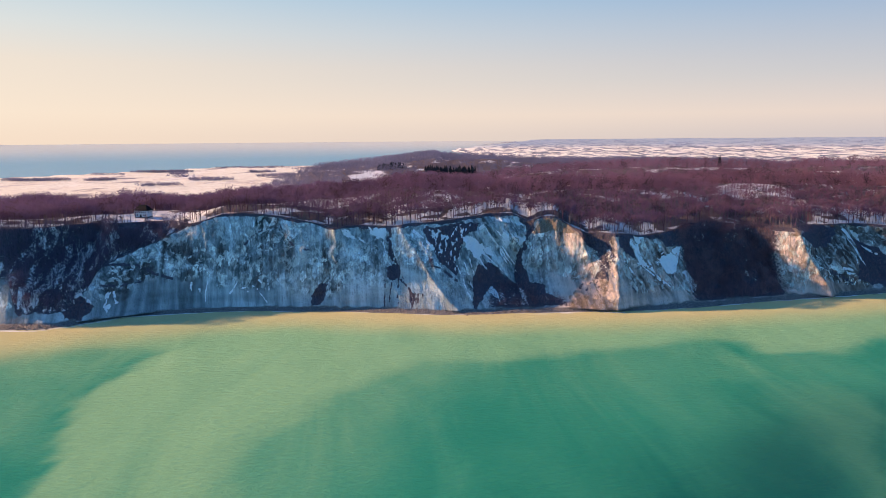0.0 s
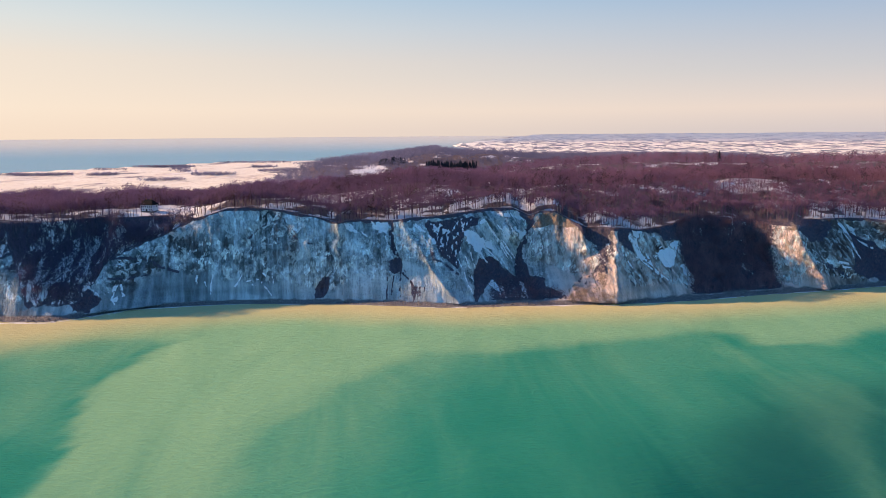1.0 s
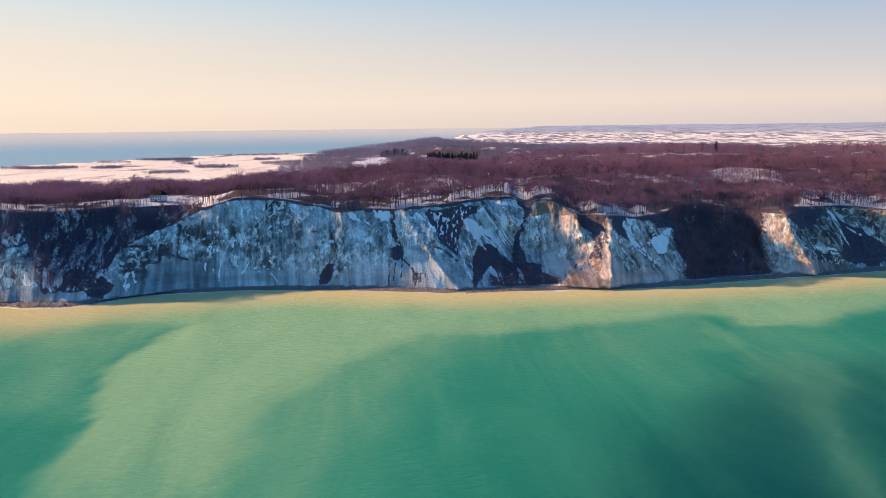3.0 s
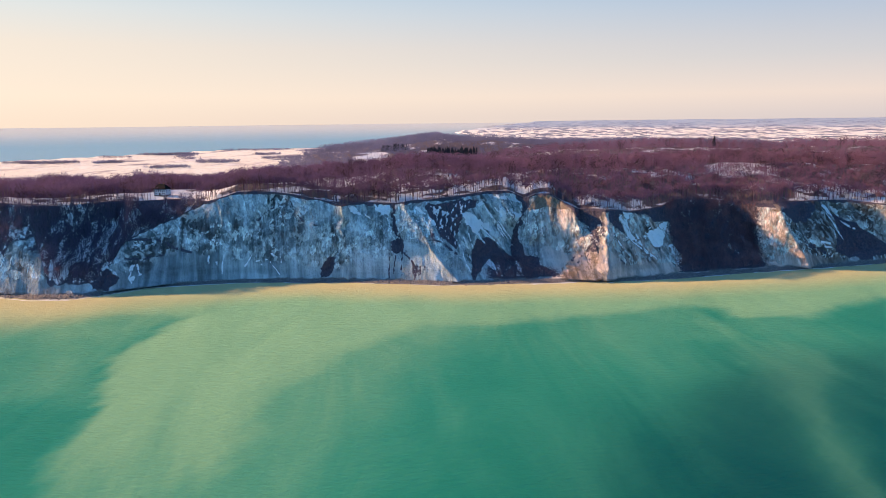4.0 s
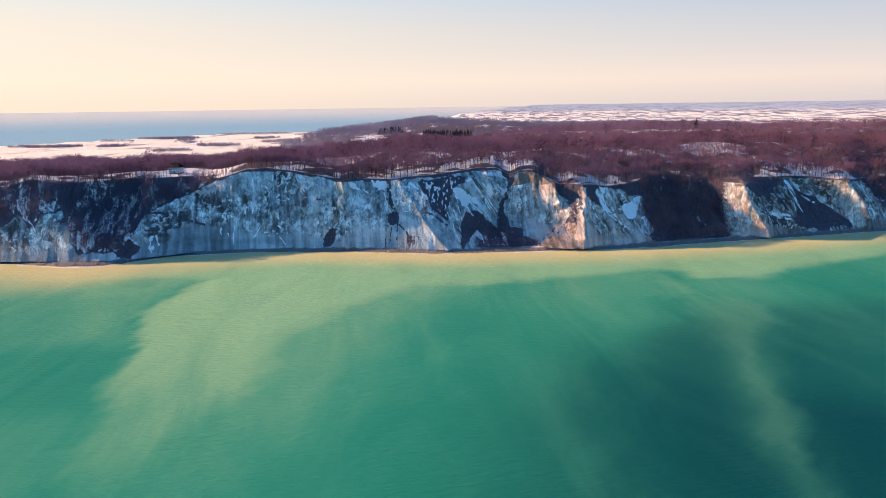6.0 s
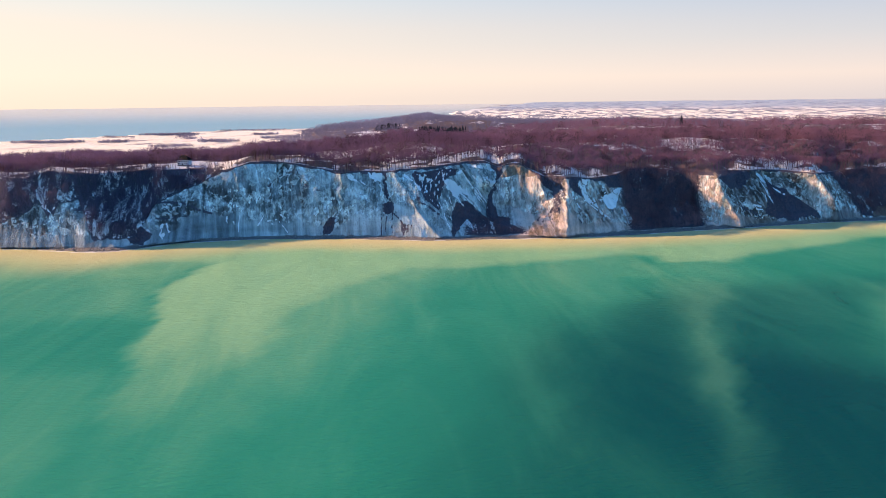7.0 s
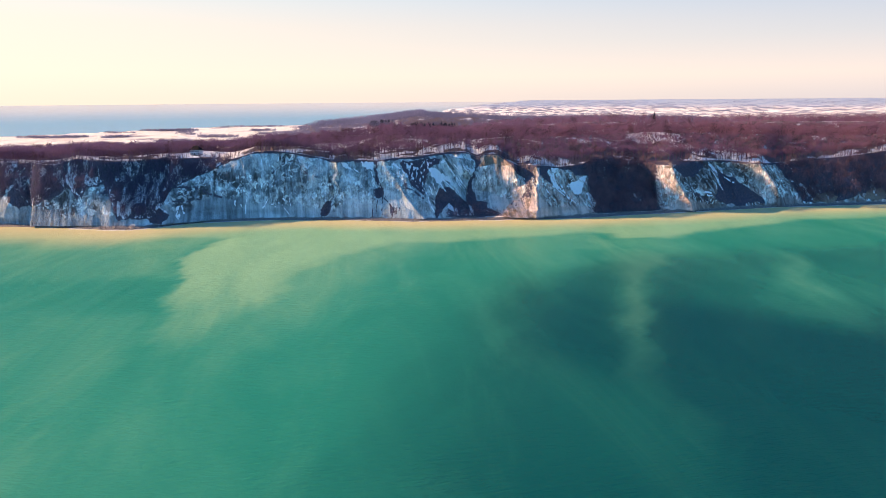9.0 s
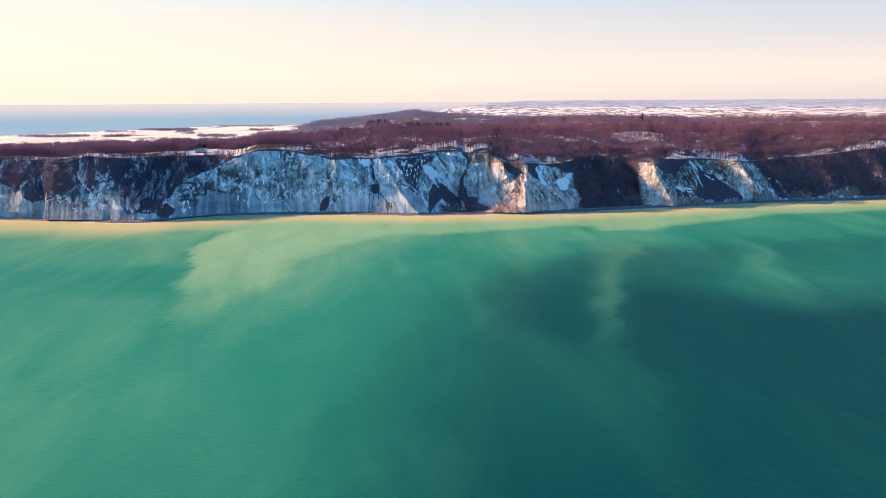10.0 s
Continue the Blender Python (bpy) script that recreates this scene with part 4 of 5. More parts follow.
east_tint = np.clip(sstep(95, 150, FX) * (0.75 + 0.5 * fbm(FX * 0.05, FZ * 0.07 + 5, 3)), 0, 1)
crisp = (1 - apron) * (0.45 + 0.55 * sstep(-0.3, 0.3, fbm(FX * 0.05 + 2, FZ * 0.06, 3)))
for i in range(NV):                                  # face
    add_row(cols, FY[i], FZ[i], np.stack([snow[i], soil_shade[i], np.clip(grime_shade[i], 0, 1)]), np.stack([ZERO, ZERO, wet[i]]), np.stack([grass[i], crisp[i], east_tint[i]]))
# where the snow lies open along the brink, 0 to 1
BRINK_SNOW = [(-420, 0.7), (-200, 0.8), (-190, 1), (-130, 1), (-118, 0.1), (-84, 0.5), (-74, 1), (-36, 0.9), (-28, 0.45), (8, 0.5), (18, 1), (122, 0.9), (140, 0.5), (160, 0.6), (212, 0.6), (225, 0.2), (340, 0.2), (352, 0.9), (430, 0.8), (450, 0.4), (520, 0.4), (540, 0.9), (660, 0.9)]
edge_y = np.interp(cols, _EDGE_X, _EDGE_Y)
steps = np.concatenate([np.arange(2, 60, 2.5), np.geomspace(60, 4300, 92)])
for s in steps:                                      # upland
    y = edge_y * max(0.0, 1 - s / 300) + (500 if s >= 300 else 500 * s / 300) * 1.0 + s
    x = FAN_X + (cols - FAN_X) * (y - FAN_Y) / (edge_y - FAN_Y)
    z = ground_z(x, y)
    r, az = np.hypot(x, y), np.degrees(np.arctan2(x, y))
    lowland = sstep(24, 12, z - rise(r)) * sstep(700, 900, r)
    # the second extra channel here is the painted skyline haze
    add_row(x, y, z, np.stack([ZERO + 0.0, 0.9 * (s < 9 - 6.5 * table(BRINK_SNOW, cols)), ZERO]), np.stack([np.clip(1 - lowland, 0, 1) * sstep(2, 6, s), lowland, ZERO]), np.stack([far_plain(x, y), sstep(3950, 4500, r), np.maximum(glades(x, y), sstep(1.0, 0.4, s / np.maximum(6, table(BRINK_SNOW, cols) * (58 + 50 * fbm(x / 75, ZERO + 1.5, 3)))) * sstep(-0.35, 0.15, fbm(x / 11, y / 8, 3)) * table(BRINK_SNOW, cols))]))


def land_part(name, first, last, label, category, step=1):
    """The rows from first to last of the land, as an object of its own; step: only every so many columns."""
    pick = slice(first, last + 1)
    keep = np.unique(np.append(np.arange(0, len(cols), step), len(cols) - 1))
    v = np.column_stack([np.concatenate([row[keep] for row in a[pick]]) for a in (strips_x, strips_y, strips_z)])
    ob = mesh_object(name, v, grid_faces(len(strips_x[pick]), len(keep)), LAND, smooth=True)
    for attr, rows in (("cover", covers), ("zone", zones), ("extra", extras)):
        paint(ob, attr, np.concatenate([row[:, keep] for row in rows[pick]], axis=1).T)
    return tagged(ob, label, category, kind="structure")


land_part("beach", 0, 9, "narrow grey-brown shingle beach at the cliff foot", "beach")
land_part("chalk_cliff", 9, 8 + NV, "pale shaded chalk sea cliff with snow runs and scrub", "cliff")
land_part("ground", 8 + NV, len(strips_x) - 1, "snowy wooded upland running out to distant white fields", "ground", 2)

# ---- sea ----
gx = np.concatenate([-np.geomspace(4880, 440, 70), np.arange(-430, 660, 5.6), np.geomspace(668, 4880, 60)])
gy = np.concatenate([-np.geomspace(4880, 270, 40), np.arange(-264, 520, 5.6), np.geomspace(526, 4895, 170)])
SX, SY = np.meshgrid(gx, gy)
sea_r = np.hypot(SX, SY)
sea_z = rise(sea_r) - 0.0


def path_band(x, y, pts, wl, wr):
    """Soft band along a line of points (x, y) that runs down in y; wl, wr: half widths to its two sides."""
    ys, xs = [p[1] for p in pts][::-1], [p[0] for p in pts][::-1]
    d = x - np.interp(y, ys, xs)
    fade = sstep(ys[0] - 40, ys[0] + 110, y) * (1 - sstep(ys[-1] - 15, ys[-1] + 30, y))
    return np.exp(-np.where(d < 0, d / wl, d / wr) ** 2) * fade


def sea_colours(x, y):
    along, across = 0.80 * y + 0.60 * x, 0.80 * x - 0.60 * y
    wx = x + 11 * fbm(x / 60, y / 80, 4) + 9 * fbm(across / 9, along / 90, 4)
    wy = y + 9 * fbm(x / 80 + 7, y / 50, 4) + 2 * fbm(x / 16 + 3, y / 11, 3)
    d = table(SHORE, x) - wy
    sand = (1 - sstep(4, table([(-300, 95), (-150, 85), (-60, 62), (300, 62)], x), d)) * 0.85
    band = table([(-400, 395), (-200, 385), (-130, 380), (-60, 345), (0, 332), (60, 333), (140, 348), (190, 356), (230, 338), (262, 328), (295, 346), (340, 364), (420, 388), (600, 400)], wx)
    # second term: extra pale silt that stands in for low-angle sky glare
    near = np.maximum(sstep(-22, 12, wy - band) * 0.72, 0.30 * sstep(165, 330, wy) * sstep(-60, 40, wx) * (1 - sstep(230, 300, wx)))
    # the great plume, sharp on its western side
    xl = table([(60, -118), (170, -121), (244, -124), (331, -143), (355, -134), (376, -118), (420, -110)], wy)
    xr = table([(0, -105), (83, -87), (112, -75), (139, -63), (180, -45), (219, -34), (249, -28), (300, 0), (345, 40)], wy)
    strong = table([(-60, 0.10), (80, 0.34), (140, 0.48), (200, 0.62), (250, 0.74), (350, 0.85)], wy)
    left = sstep(-3, table([(100, 34), (170, 12), (300, 7), (340, 22)], wy), wx - xl)
    plume = left * (1 - sstep(-34, 22, wx - xr)) * strong
    fringe = left * (1 - sstep(0, 95, wx - xr)) * strong * 0.62
    west = (1 - left) * np.maximum(table([(-100, 0.20), (160, 0.26), (240, 0.20), (262, 0.30), (330, 0.36), (400, 0.6)], wy) - 0.14 * blob(wx, wy, -150, 212, 40, 42), 0)
    # the eastern plume with its tail
    xd = table([(20, 100), (50, 112), (72, 126), (114, 146), (141, 158), (192, 178), (254, 195), (290, 212)], wy)
    e = wx - xd
    tail = np.exp(-np.where(e < 0, e / table([(60, 7), (140, 11), (220, 22)], wy), e / table([(100, 5), (160, 7), (220, 20)], wy)) ** 2) * sstep(25, 100, wy) * (1 - sstep(270, 330, wy)) * table([(20, 0.10), (60, 0.16), (120, 0.24), (190, 0.28), (280, 0.34)], wy)
    head = np.maximum.reduce([blob(wx, wy, 182, 306, 26, 28) * 0.36, blob(wx, wy, 200, 262, 26, 40) * 0.30, blob(wx, wy, 252, 344, 56, 15, 10) * 0.62])
    east = 0.17 * sstep(285, 335, wy) * sstep(250, 300, wx)
    wisp = path_band(wx, wy, [(318, 260), (282, 190), (266, 125), (258, 80)], 16, 9) * 0.22
    silt = np.clip(np.maximum.reduce([near, plume, fringe, west, head, tail, east, wisp]), 0, 1)
    xc = table([(0, -20), (85, 15), (138, 36), (174, 63), (220, 105), (260, 140)], wy)
    deep = 0.20 + 0.60 * sstep(-28, 70, wx - xc) * (1 - sstep(235, 300, wy)) + 0.28 * sstep(-5, 60, e) * (1 - sstep(50, 170, wy)) - 0.26 * sstep(30, 110, e) * sstep(60, 160, wy) * (1 - sstep(200, 300, wy)) + 0.30 * (1 - sstep(-160, 60, wy))
    deep = deep + 0.16 * blob(wx, wy, 150, 92, 70, 66, 20) + 0.08 * blob(wx, wy, 105, 185, 95, 46, 25)
    away = sstep(700, 1100, y)
    return np.stack([silt * (1 - away), sand * (1 - away), np.clip(deep, 0, 1) * (1 - away) + 0.8 * away], axis=-1)


sea_rgb = sea_colours(SX, SY).reshape(-1, 3)
sea_f = grid_faces(len(gy), len(gx))
sea_v = np.column_stack([SX.ravel(), SY.ravel(), sea_z.ravel()])
out = np.hypot(sea_v[:, 0], sea_v[:, 1])
sea_f = sea_f[(out[sea_f] < 4890).any(axis=1)]
sea_v[:, :2] *= np.minimum(1, 4890 / np.maximum(out, 1))[:, None]
sea_v[:, 2] = rise(np.minimum(out, 4890))
sea = mesh_object("water", sea_v, sea_f, WATER, smooth=True)
paint(sea, "silt", sea_rgb)
# how much painted haze the water carries, by distance
paint(sea, "offing_haze", np.column_stack([sstep(800, 2400, sea_r).ravel(), sstep(3200, 4850, sea_r).ravel(), sea_r.ravel() * 0]))
tagged(sea, "green sea clouded with pale chalk silt along the shore", "sea", kind="structure")

# ---- trees ----
def sliver(p0, p1, w, rng):
    """One thin tapering twig, as a three-cornered blade."""
    d = p1 - p0
    side = np.cross(d, rng.normal(size=3))
    side = side / (np.linalg.norm(side) + 1e-9) * w / 2
    return [p0 - side, p0 + side, p1]


def tree_template(seed, height, limbs, twigs, twig_w, stem_h=0.42, spread=0.26, sides=5, reach=(0.07, 0.17)):
    """A bare broadleaf tree of that height: (trunk corners, trunk quads, crown blades)."""
    rng = np.random.default_rng(seed)
    lean = rng.normal(0, 0.03, 2)
    rings, r0 = [], 0.016 * height
    for f in (0, 0.3, 0.62, 0.9):
        r = r0 * (1 - 0.85 * f)
        a = np.arange(sides) * 2 * np.pi / sides
        rings.append(np.column_stack([lean[0] * f * height + r * np.cos(a), lean[1] * f * height + r * np.sin(a), np.full(sides, f * height - (0.5 if f == 0 else 0))]))
    tv = np.concatenate(rings)
    tq = [[sides * i + j, sides * i + (j + 1) % sides, sides * (i + 1) + (j + 1) % sides, sides * (i + 1) + j] for i in range(3) for j in range(sides)]
    blades = []
    mid, rz = (1 + stem_h) / 2 * height, (1 - stem_h) / 2 * height
    rx = spread * height
    def inside(q):
        v = rng.normal(size=3)
        v = v / np.linalg.norm(v) * rng.uniform(0, 1) ** q
        return np.array([lean[0] * mid + rx * v[0], lean[1] * mid + rx * v[1], mid + rz * v[2]]), v
    for _ in range(limbs):
        p1, v = inside(0.25)
        f = rng.uniform(stem_h * 0.9, min(0.85, max(stem_h, p1[2] / height - 0.1)) + 0.02)
        blades.append(sliver(np.array([lean[0] * f * height, lean[1] * f * height, f * height]), p1, 0.018 * height, rng))
    for _ in range(twigs):
        q0, v = inside(0.45)
        way = v * (1.0, 1.0, 0.6) + rng.normal(0, 0.45, 3) + (0, 0, 0.45)
        q1 = q0 + way / np.linalg.norm(way) * height * rng.uniform(*reach)
        q1[2] = min(q1[2], height * rng.uniform(0.97, 1.04))
        blades.append(sliver(q0, q1, twig_w * rng.uniform(0.7, 1.3), rng))
    return tv, np.array(tq), np.array(blades).reshape(-1, 3)


def scatter(name, spots, templates, material, seed, smin=0.8, smax=1.2, trunk_too=True):
    """Many trees or bushes joined in one mesh; spots: rows of x, y, z."""
    rng = np.random.default_rng(seed)
    V, F, base = [], [], 0
    pick = rng.integers(len(templates), size=len(spots))
    for k, (tv, tq, cv) in enumerate(templates):
        at = spots[pick == k]
        if not len(at):
            continue
        if trunk_too:
            tris = np.concatenate([tq[:, [0, 1, 2]], tq[:, [0, 2, 3]]])
            v = np.concatenate([tv, cv])
            f = np.concatenate([tris, len(tv) + np.arange(len(cv)).reshape(-1, 3)])
        else:
            v, f = cv, np.arange(len(cv)).reshape(-1, 3)
        a, s = rng.uniform(0, 2 * np.pi, len(at)), rng.uniform(smin, smax, len(at))
        wide = s * rng.uniform(0.85, 1.15, len(at))
        c, sn = np.cos(a), np.sin(a)
        X = (v[None, :, 0] * c[:, None] - v[None, :, 1] * sn[:, None]) * wide[:, None] + at[:, 0, None]
        Y = (v[None, :, 0] * sn[:, None] + v[None, :, 1] * c[:, None]) * wide[:, None] + at[:, 1, None]
        Z = v[None, :, 2] * s[:, None] + at[:, 2, None]
        V.append(np.stack([X, Y, Z], -1).reshape(-1, 3))
        F.append((f[None] + (np.arange(len(at)) * len(v))[:, None, None] + base).reshape(-1, 3))
        base += len(at) * len(v)
    return mesh_object(name, np.concatenate(V), np.concatenate(F), material)


NEAR_T = [tree_template(10 + i, 12.0 + 0.5 * i, 10, 70, 0.36, (0.60, 0.52, 0.66, 0.56, 0.68, 0.50)[i], (0.25, 0.29, 0.22, 0.27, 0.20, 0.30)[i], 4) for i in range(6)]
MID_T = [tree_template(30 + i, 12.5, 2, 46, 0.95, 0.26, 0.38, 3, (0.05, 0.10)) for i in range(4)]
FAR_T = [tree_template(50 + i, 11.5, 0, 28, 2.0, 0.14, 0.48, 3, (0.06, 0.11)) for i in range(4)]
rngp = np.random.default_rng(21)


def wood_spots(y0, y1, gap, keep):
    """Jittered places for trees on the upland between two distances, where keep(x, y) allows."""
    half = lambda y: 0.80 * (y + 230)
    ys = np.arange(y0, y1, gap)
    pts = []
    for y in ys:
        xs = np.arange(-half(y) * 0.86 + 40, half(y) * 1.02 + 40, gap)
        pts.append(np.column_stack([xs + rngp.uniform(-0.55, 0.55, len(xs)) * gap, y + rngp.uniform(-0.55, 0.55, len(xs)) * gap]))
    p = np.concatenate(pts)
    x, y = p.T
    u = column_of(x, y)
    s = y - np.interp(u, _EDGE_X, _EDGE_Y)
    r = np.hypot(x, y)
    z = ground_z(x, y)
    ok = (s > 0.8) & (z - rise(r) > 19) & keep(x, y, s)
    return np.column_stack([x, y, z])[ok], s[ok]


HOUSE = (-176.0, 520.0)


def no_clearing(x, y, s):
    glade = np.hypot((x - HOUSE[0] - 8) / 34, (y - HOUSE[1] + 2) / 17) < 1
    thin = rngp.uniform(size=len(x)) < 0.28 * glades(x, y)
    return ~glade & ~thin & (((x + 8) / 38) ** 4 + ((y - 1122) / 92) ** 4 > 1) & (((x - 140) / 54) ** 2 + ((y - 1222) / 34) ** 2 > 1)


near, near_s = wood_spots(455, 700, 5.7, no_clearing)
front, front_s = wood_spots(440, 600, 6.0, no_clearing)
front, front_s = front[front_s < 16], front_s[front_s < 16]
near, near_s = np.concatenate([near, front]), np.concatenate([near_s, front_s])
mid, _ = wood_spots(700, 1080, 8.5, no_clearing)
far, _ = wood_spots(1080, 2200, 11.6, no_clearing)

# the trees along the brink are things of their own
brink = np.where((near_s < 13) & (near[:, 0] > -330) & (near[:, 0] < 520))[0]
rngp.shuffle(brink)
brink = brink[:290]
rest = np.ones(len(near), bool)
rest[brink] = False
BRINK_TREES = []
for tv, tq, cv in NEAR_T:
    root = new("bare_tree")
    mesh_object("trunk", tv, tq, BARK, root)
    mesh_object("crown", cv, np.arange(len(cv)).reshape(-1, 3), TWIGS, root)
    tagged(root, "leafless beech tree on the snowy cliff edge", "tree", "trees along the cliff edge")
    BRINK_TREES.append(root)
for n, i in enumerate(brink):
    x, y, z = near[i]
    k, s = n % len(NEAR_T), rngp.uniform(0.8, 1.15)
    m = pose(x, y, z - 0.2, 0, 0, rngp.uniform(0, 360)) @ Matrix.Scale(s, 4)
    if n < len(NEAR_T):
        BRINK_TREES[n].matrix_world = m
    else:
        t = copy_thing(BRINK_TREES[k], m)
        t.matrix_world = m

def mixed(spots, share, seed):
    """Splits a wood into its common trees and a share of darker ones."""
    m = np.random.default_rng(seed).uniform(size=len(spots)) < share
    return spots[~m], spots[m]


near_a, near_b = mixed(near[rest], 0.13, 401)
mid_a, mid_b = mixed(mid, 0.13, 402)
for name, spots, temps, mat, seed, lo, hi in (
        ("dark_tree_wood", np.concatenate([near_b, mid_b]), MID_T, DARK_TWIGS, 4, 0.85, 1.35),
        ("beech_wood", near_a, NEAR_T, TWIGS, 1, 0.78, 1.18),
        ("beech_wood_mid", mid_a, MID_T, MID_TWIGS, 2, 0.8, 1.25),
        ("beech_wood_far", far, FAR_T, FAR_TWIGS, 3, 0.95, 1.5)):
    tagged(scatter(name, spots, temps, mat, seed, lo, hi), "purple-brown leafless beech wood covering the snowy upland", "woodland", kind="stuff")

# scrub on the overgrown faces
BUSH_T = [tree_template(70 + i, 5.5, 8, 46, 0.25, 0.05, 0.5, 3) for i in range(5)]
BIG_BUSH_T = [tree_template(75 + i, 8.0, 10, 76, 0.28, 0.08, 0.55, 3) for i in range(3)]
SMALL_T = [tree_template(80 + i, 9.0, 8, 44, 0.20, 0.25, 0.27, 3) for i in range(4)]


def face_spots(x0, x1, n, low=0.0, limit=0.5):
    x = rngp.uniform(x0, x1, n)
    z = 1.5 + rngp.uniform(0, 1, n) * (table(TOP, x) - 2)
    ok = (woodland_face(x, z) > limit) & (z > low) & ~((np.abs(x - HOUSE[0]) < 8) & (z > 51))
    x, z = x[ok], z[ok]
    return np.column_stack([x, face_y(x, z), z - 0.3])


for spots, temps, seed, label in ((face_spots(70, 142, 900), BUSH_T, 11, "bare brown scrub at the foot of the chalk cliff"),
                                  (face_spots(215, 304, 1300), BIG_BUSH_T + BUSH_T + SMALL_T[:1], 12, "dense bare scrub and trees on the dark overgrown slope"),
                                  (face_spots(455, 680, 1900), BIG_BUSH_T + BUSH_T + SMALL_T[:1], 13, "dense bare scrub on the dark overgrown slope"),
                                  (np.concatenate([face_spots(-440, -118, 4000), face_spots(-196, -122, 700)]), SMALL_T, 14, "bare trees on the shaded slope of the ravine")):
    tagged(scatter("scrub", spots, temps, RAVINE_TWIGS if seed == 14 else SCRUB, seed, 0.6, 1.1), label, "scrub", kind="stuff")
hx, hz = np.concatenate([rngp.uniform(30, 470, 6400), rngp.uniform(-242, -190, 1100)]), rngp.uniform(3, 58, 7500)
ok = (hz < table(TOP, hx)) & (mark("soil_shade", hx, hz) > 0.75) & (mark("snow", hx, hz) < 0.3)
hx, hz = hx[ok], hz[ok]
tagged(scatter("scrub", np.column_stack([hx, face_y(hx, hz), hz - 0.2]), BUSH_T, SCRUB, 15, 0.22, 0.5, False), "low bare bushes on the dark earth between chalk and snow", "scrub", kind="stuff")


# dark spruces standing in the beech wood
def spruce_template(seed, height):
    rng = np.random.default_rng(seed)
    blades = []
    for tier in range(6):
        z0 = height * (0.10 + 0.15 * tier)
        r = height * 0.21 * (1 - tier / 6.6)
        for j in range(8):
            a0 = 2 * np.pi * (j + rng.uniform(-0.3, 0.3)) / 8
            a1 = a0 + rng.uniform(0.6, 1.0)
            tip = np.array([0, 0, min(z0 + height * 0.30, height)])
            k0, k1 = r * rng.uniform(0.75, 1.15), r * rng.uniform(0.75, 1.15)
            blades.append([[k0 * np.cos(a0), k0 * np.sin(a0), z0], [k1 * np.cos(a1), k1 * np.sin(a1), z0 + rng.uniform(-0.3, 0.3)], tip])
    a = np.arange(5) * 2 * np.pi / 5
    ring = lambda r, z: np.column_stack([r * np.cos(a), r * np.sin(a), np.full(5, z)])
    tv = np.concatenate([ring(0.25, -0.4), ring(0.16, height * 0.5)])
    return tv, np.array([[j, (j + 1) % 5, 5 + (j + 1) % 5, 5 + j] for j in range(5)]), np.array(blades).reshape(-1, 3)


SPRUCE_T = [spruce_template(90 + i, 16.0) for i in range(3)]


def stand(cx, cy, rx, ry, n, seed):
    rng = np.random.default_rng(seed)
    a, q = rng.uniform(0, 2 * np.pi, n), np.sqrt(rng.uniform(0, 1, n))
    x, y = cx + rx * q * np.cos(a), cy + ry * q * np.sin(a)
    return np.column_stack([x, y, ground_z(x, y)])


for i, (cx, cy, rx, ry, n) in enumerate([(140, 1226, 50, 13, 150), (30, 1272, 26, 16, 60), (722, 1560, 60, 40, 120), (640, 1530, 50, 30, 50), (190, 1890, 40, 40, 30)]):
    tagged(scatter("spruce_stand", stand(cx, cy, rx, ry, n, 200 + i), SPRUCE_T, SPRUCE, 60 + i, 0.5, 0.85), "dark green spruce plantation in the leafless wood", "spruce wood", kind="stuff")

# single spruces among the beeches
root = new("spruce_tree")
tv, tq, cv = SPRUCE_T[0]
mesh_object("trunk", tv, tq, BARK, root)
mesh_object("crown", cv, np.arange(len(cv)).reshape(-1, 3), SPRUCE, root)
tagged(root, "dark green spruce standing above the leafless beech wood", "tree", "spruces in the wood")
for i, (x, y) in enumerate([(330, 1010), (345, 1040), (360, 1020), (312, 980), (700, 900), (742, 880), (610, 760), (830, 960), (660, 1120), (585, 1240), (905, 1010), (480, 880)]):
    m = pose(x, y, float(ground_z(np.array([float(x)]), np.array([float(y)]))[0]) - 0.2, 0, 0, 40 * i) @ Matrix.Scale(0.95 + 0.05 * (i % 4), 4)
    if i == 0:
        root.matrix_world = m
    else:
        copy_thing(root, m).matrix_world = m

# copses and hedges on the low snowy fields
COPSE_T = [tree_template(110 + i, 13.0, 0, 80, 2.4, 0.02, 0.55, 3, (0.05, 0.10)) for i in range(3)]
COPSES = [(-931, 1944, 80, 26, 190), (-767, 1929, 46, 20, 100), (-703, 2361, 75, 30, 220), (-457, 1898, 62, 40, 150), (-795, 2386, 50, 18, 60), (-383, 2275, 50, 26, 80), (-1032, 1968, 40, 20, 60), (-527, 1673, 60, 24, 90), (-640, 2240, 26, 60, 60),
          (-420, 2620, 90, 20, 80), (-330, 2900, 110, 22, 80), (-560, 2640, 60, 12, 40), (-250, 2480, 60, 20, 60), (-860, 2220, 60, 10, 40), (-300, 2050, 60, 60, 120), (-590, 2080, 40, 10, 30)]
parts = [stand(cx, cy, rx, ry, n, 300 + i) for i, (cx, cy, rx, ry, n) in enumerate(COPSES)]
rngh = np.random.default_rng(77)
hedges = []
for i in range(520):                                  # the far plain across the bay
    r, az = rngh.uniform(2650, 4750), radians(rngh.uniform(9, 47))
    cx, cy, lx = r * math.sin(az), r * math.cos(az), rngh.uniform(12, 80)
    hedges.append(stand(cx, cy, lx, rngh.uniform(3, 16), int(lx / 3), 600 + i))
lowwood = np.concatenate(parts)
hedges = np.concatenate(hedges)
lowwood = lowwood[lowwood[:, 2] - rise(np.hypot(lowwood[:, 0], lowwood[:, 1])) > 1.5]
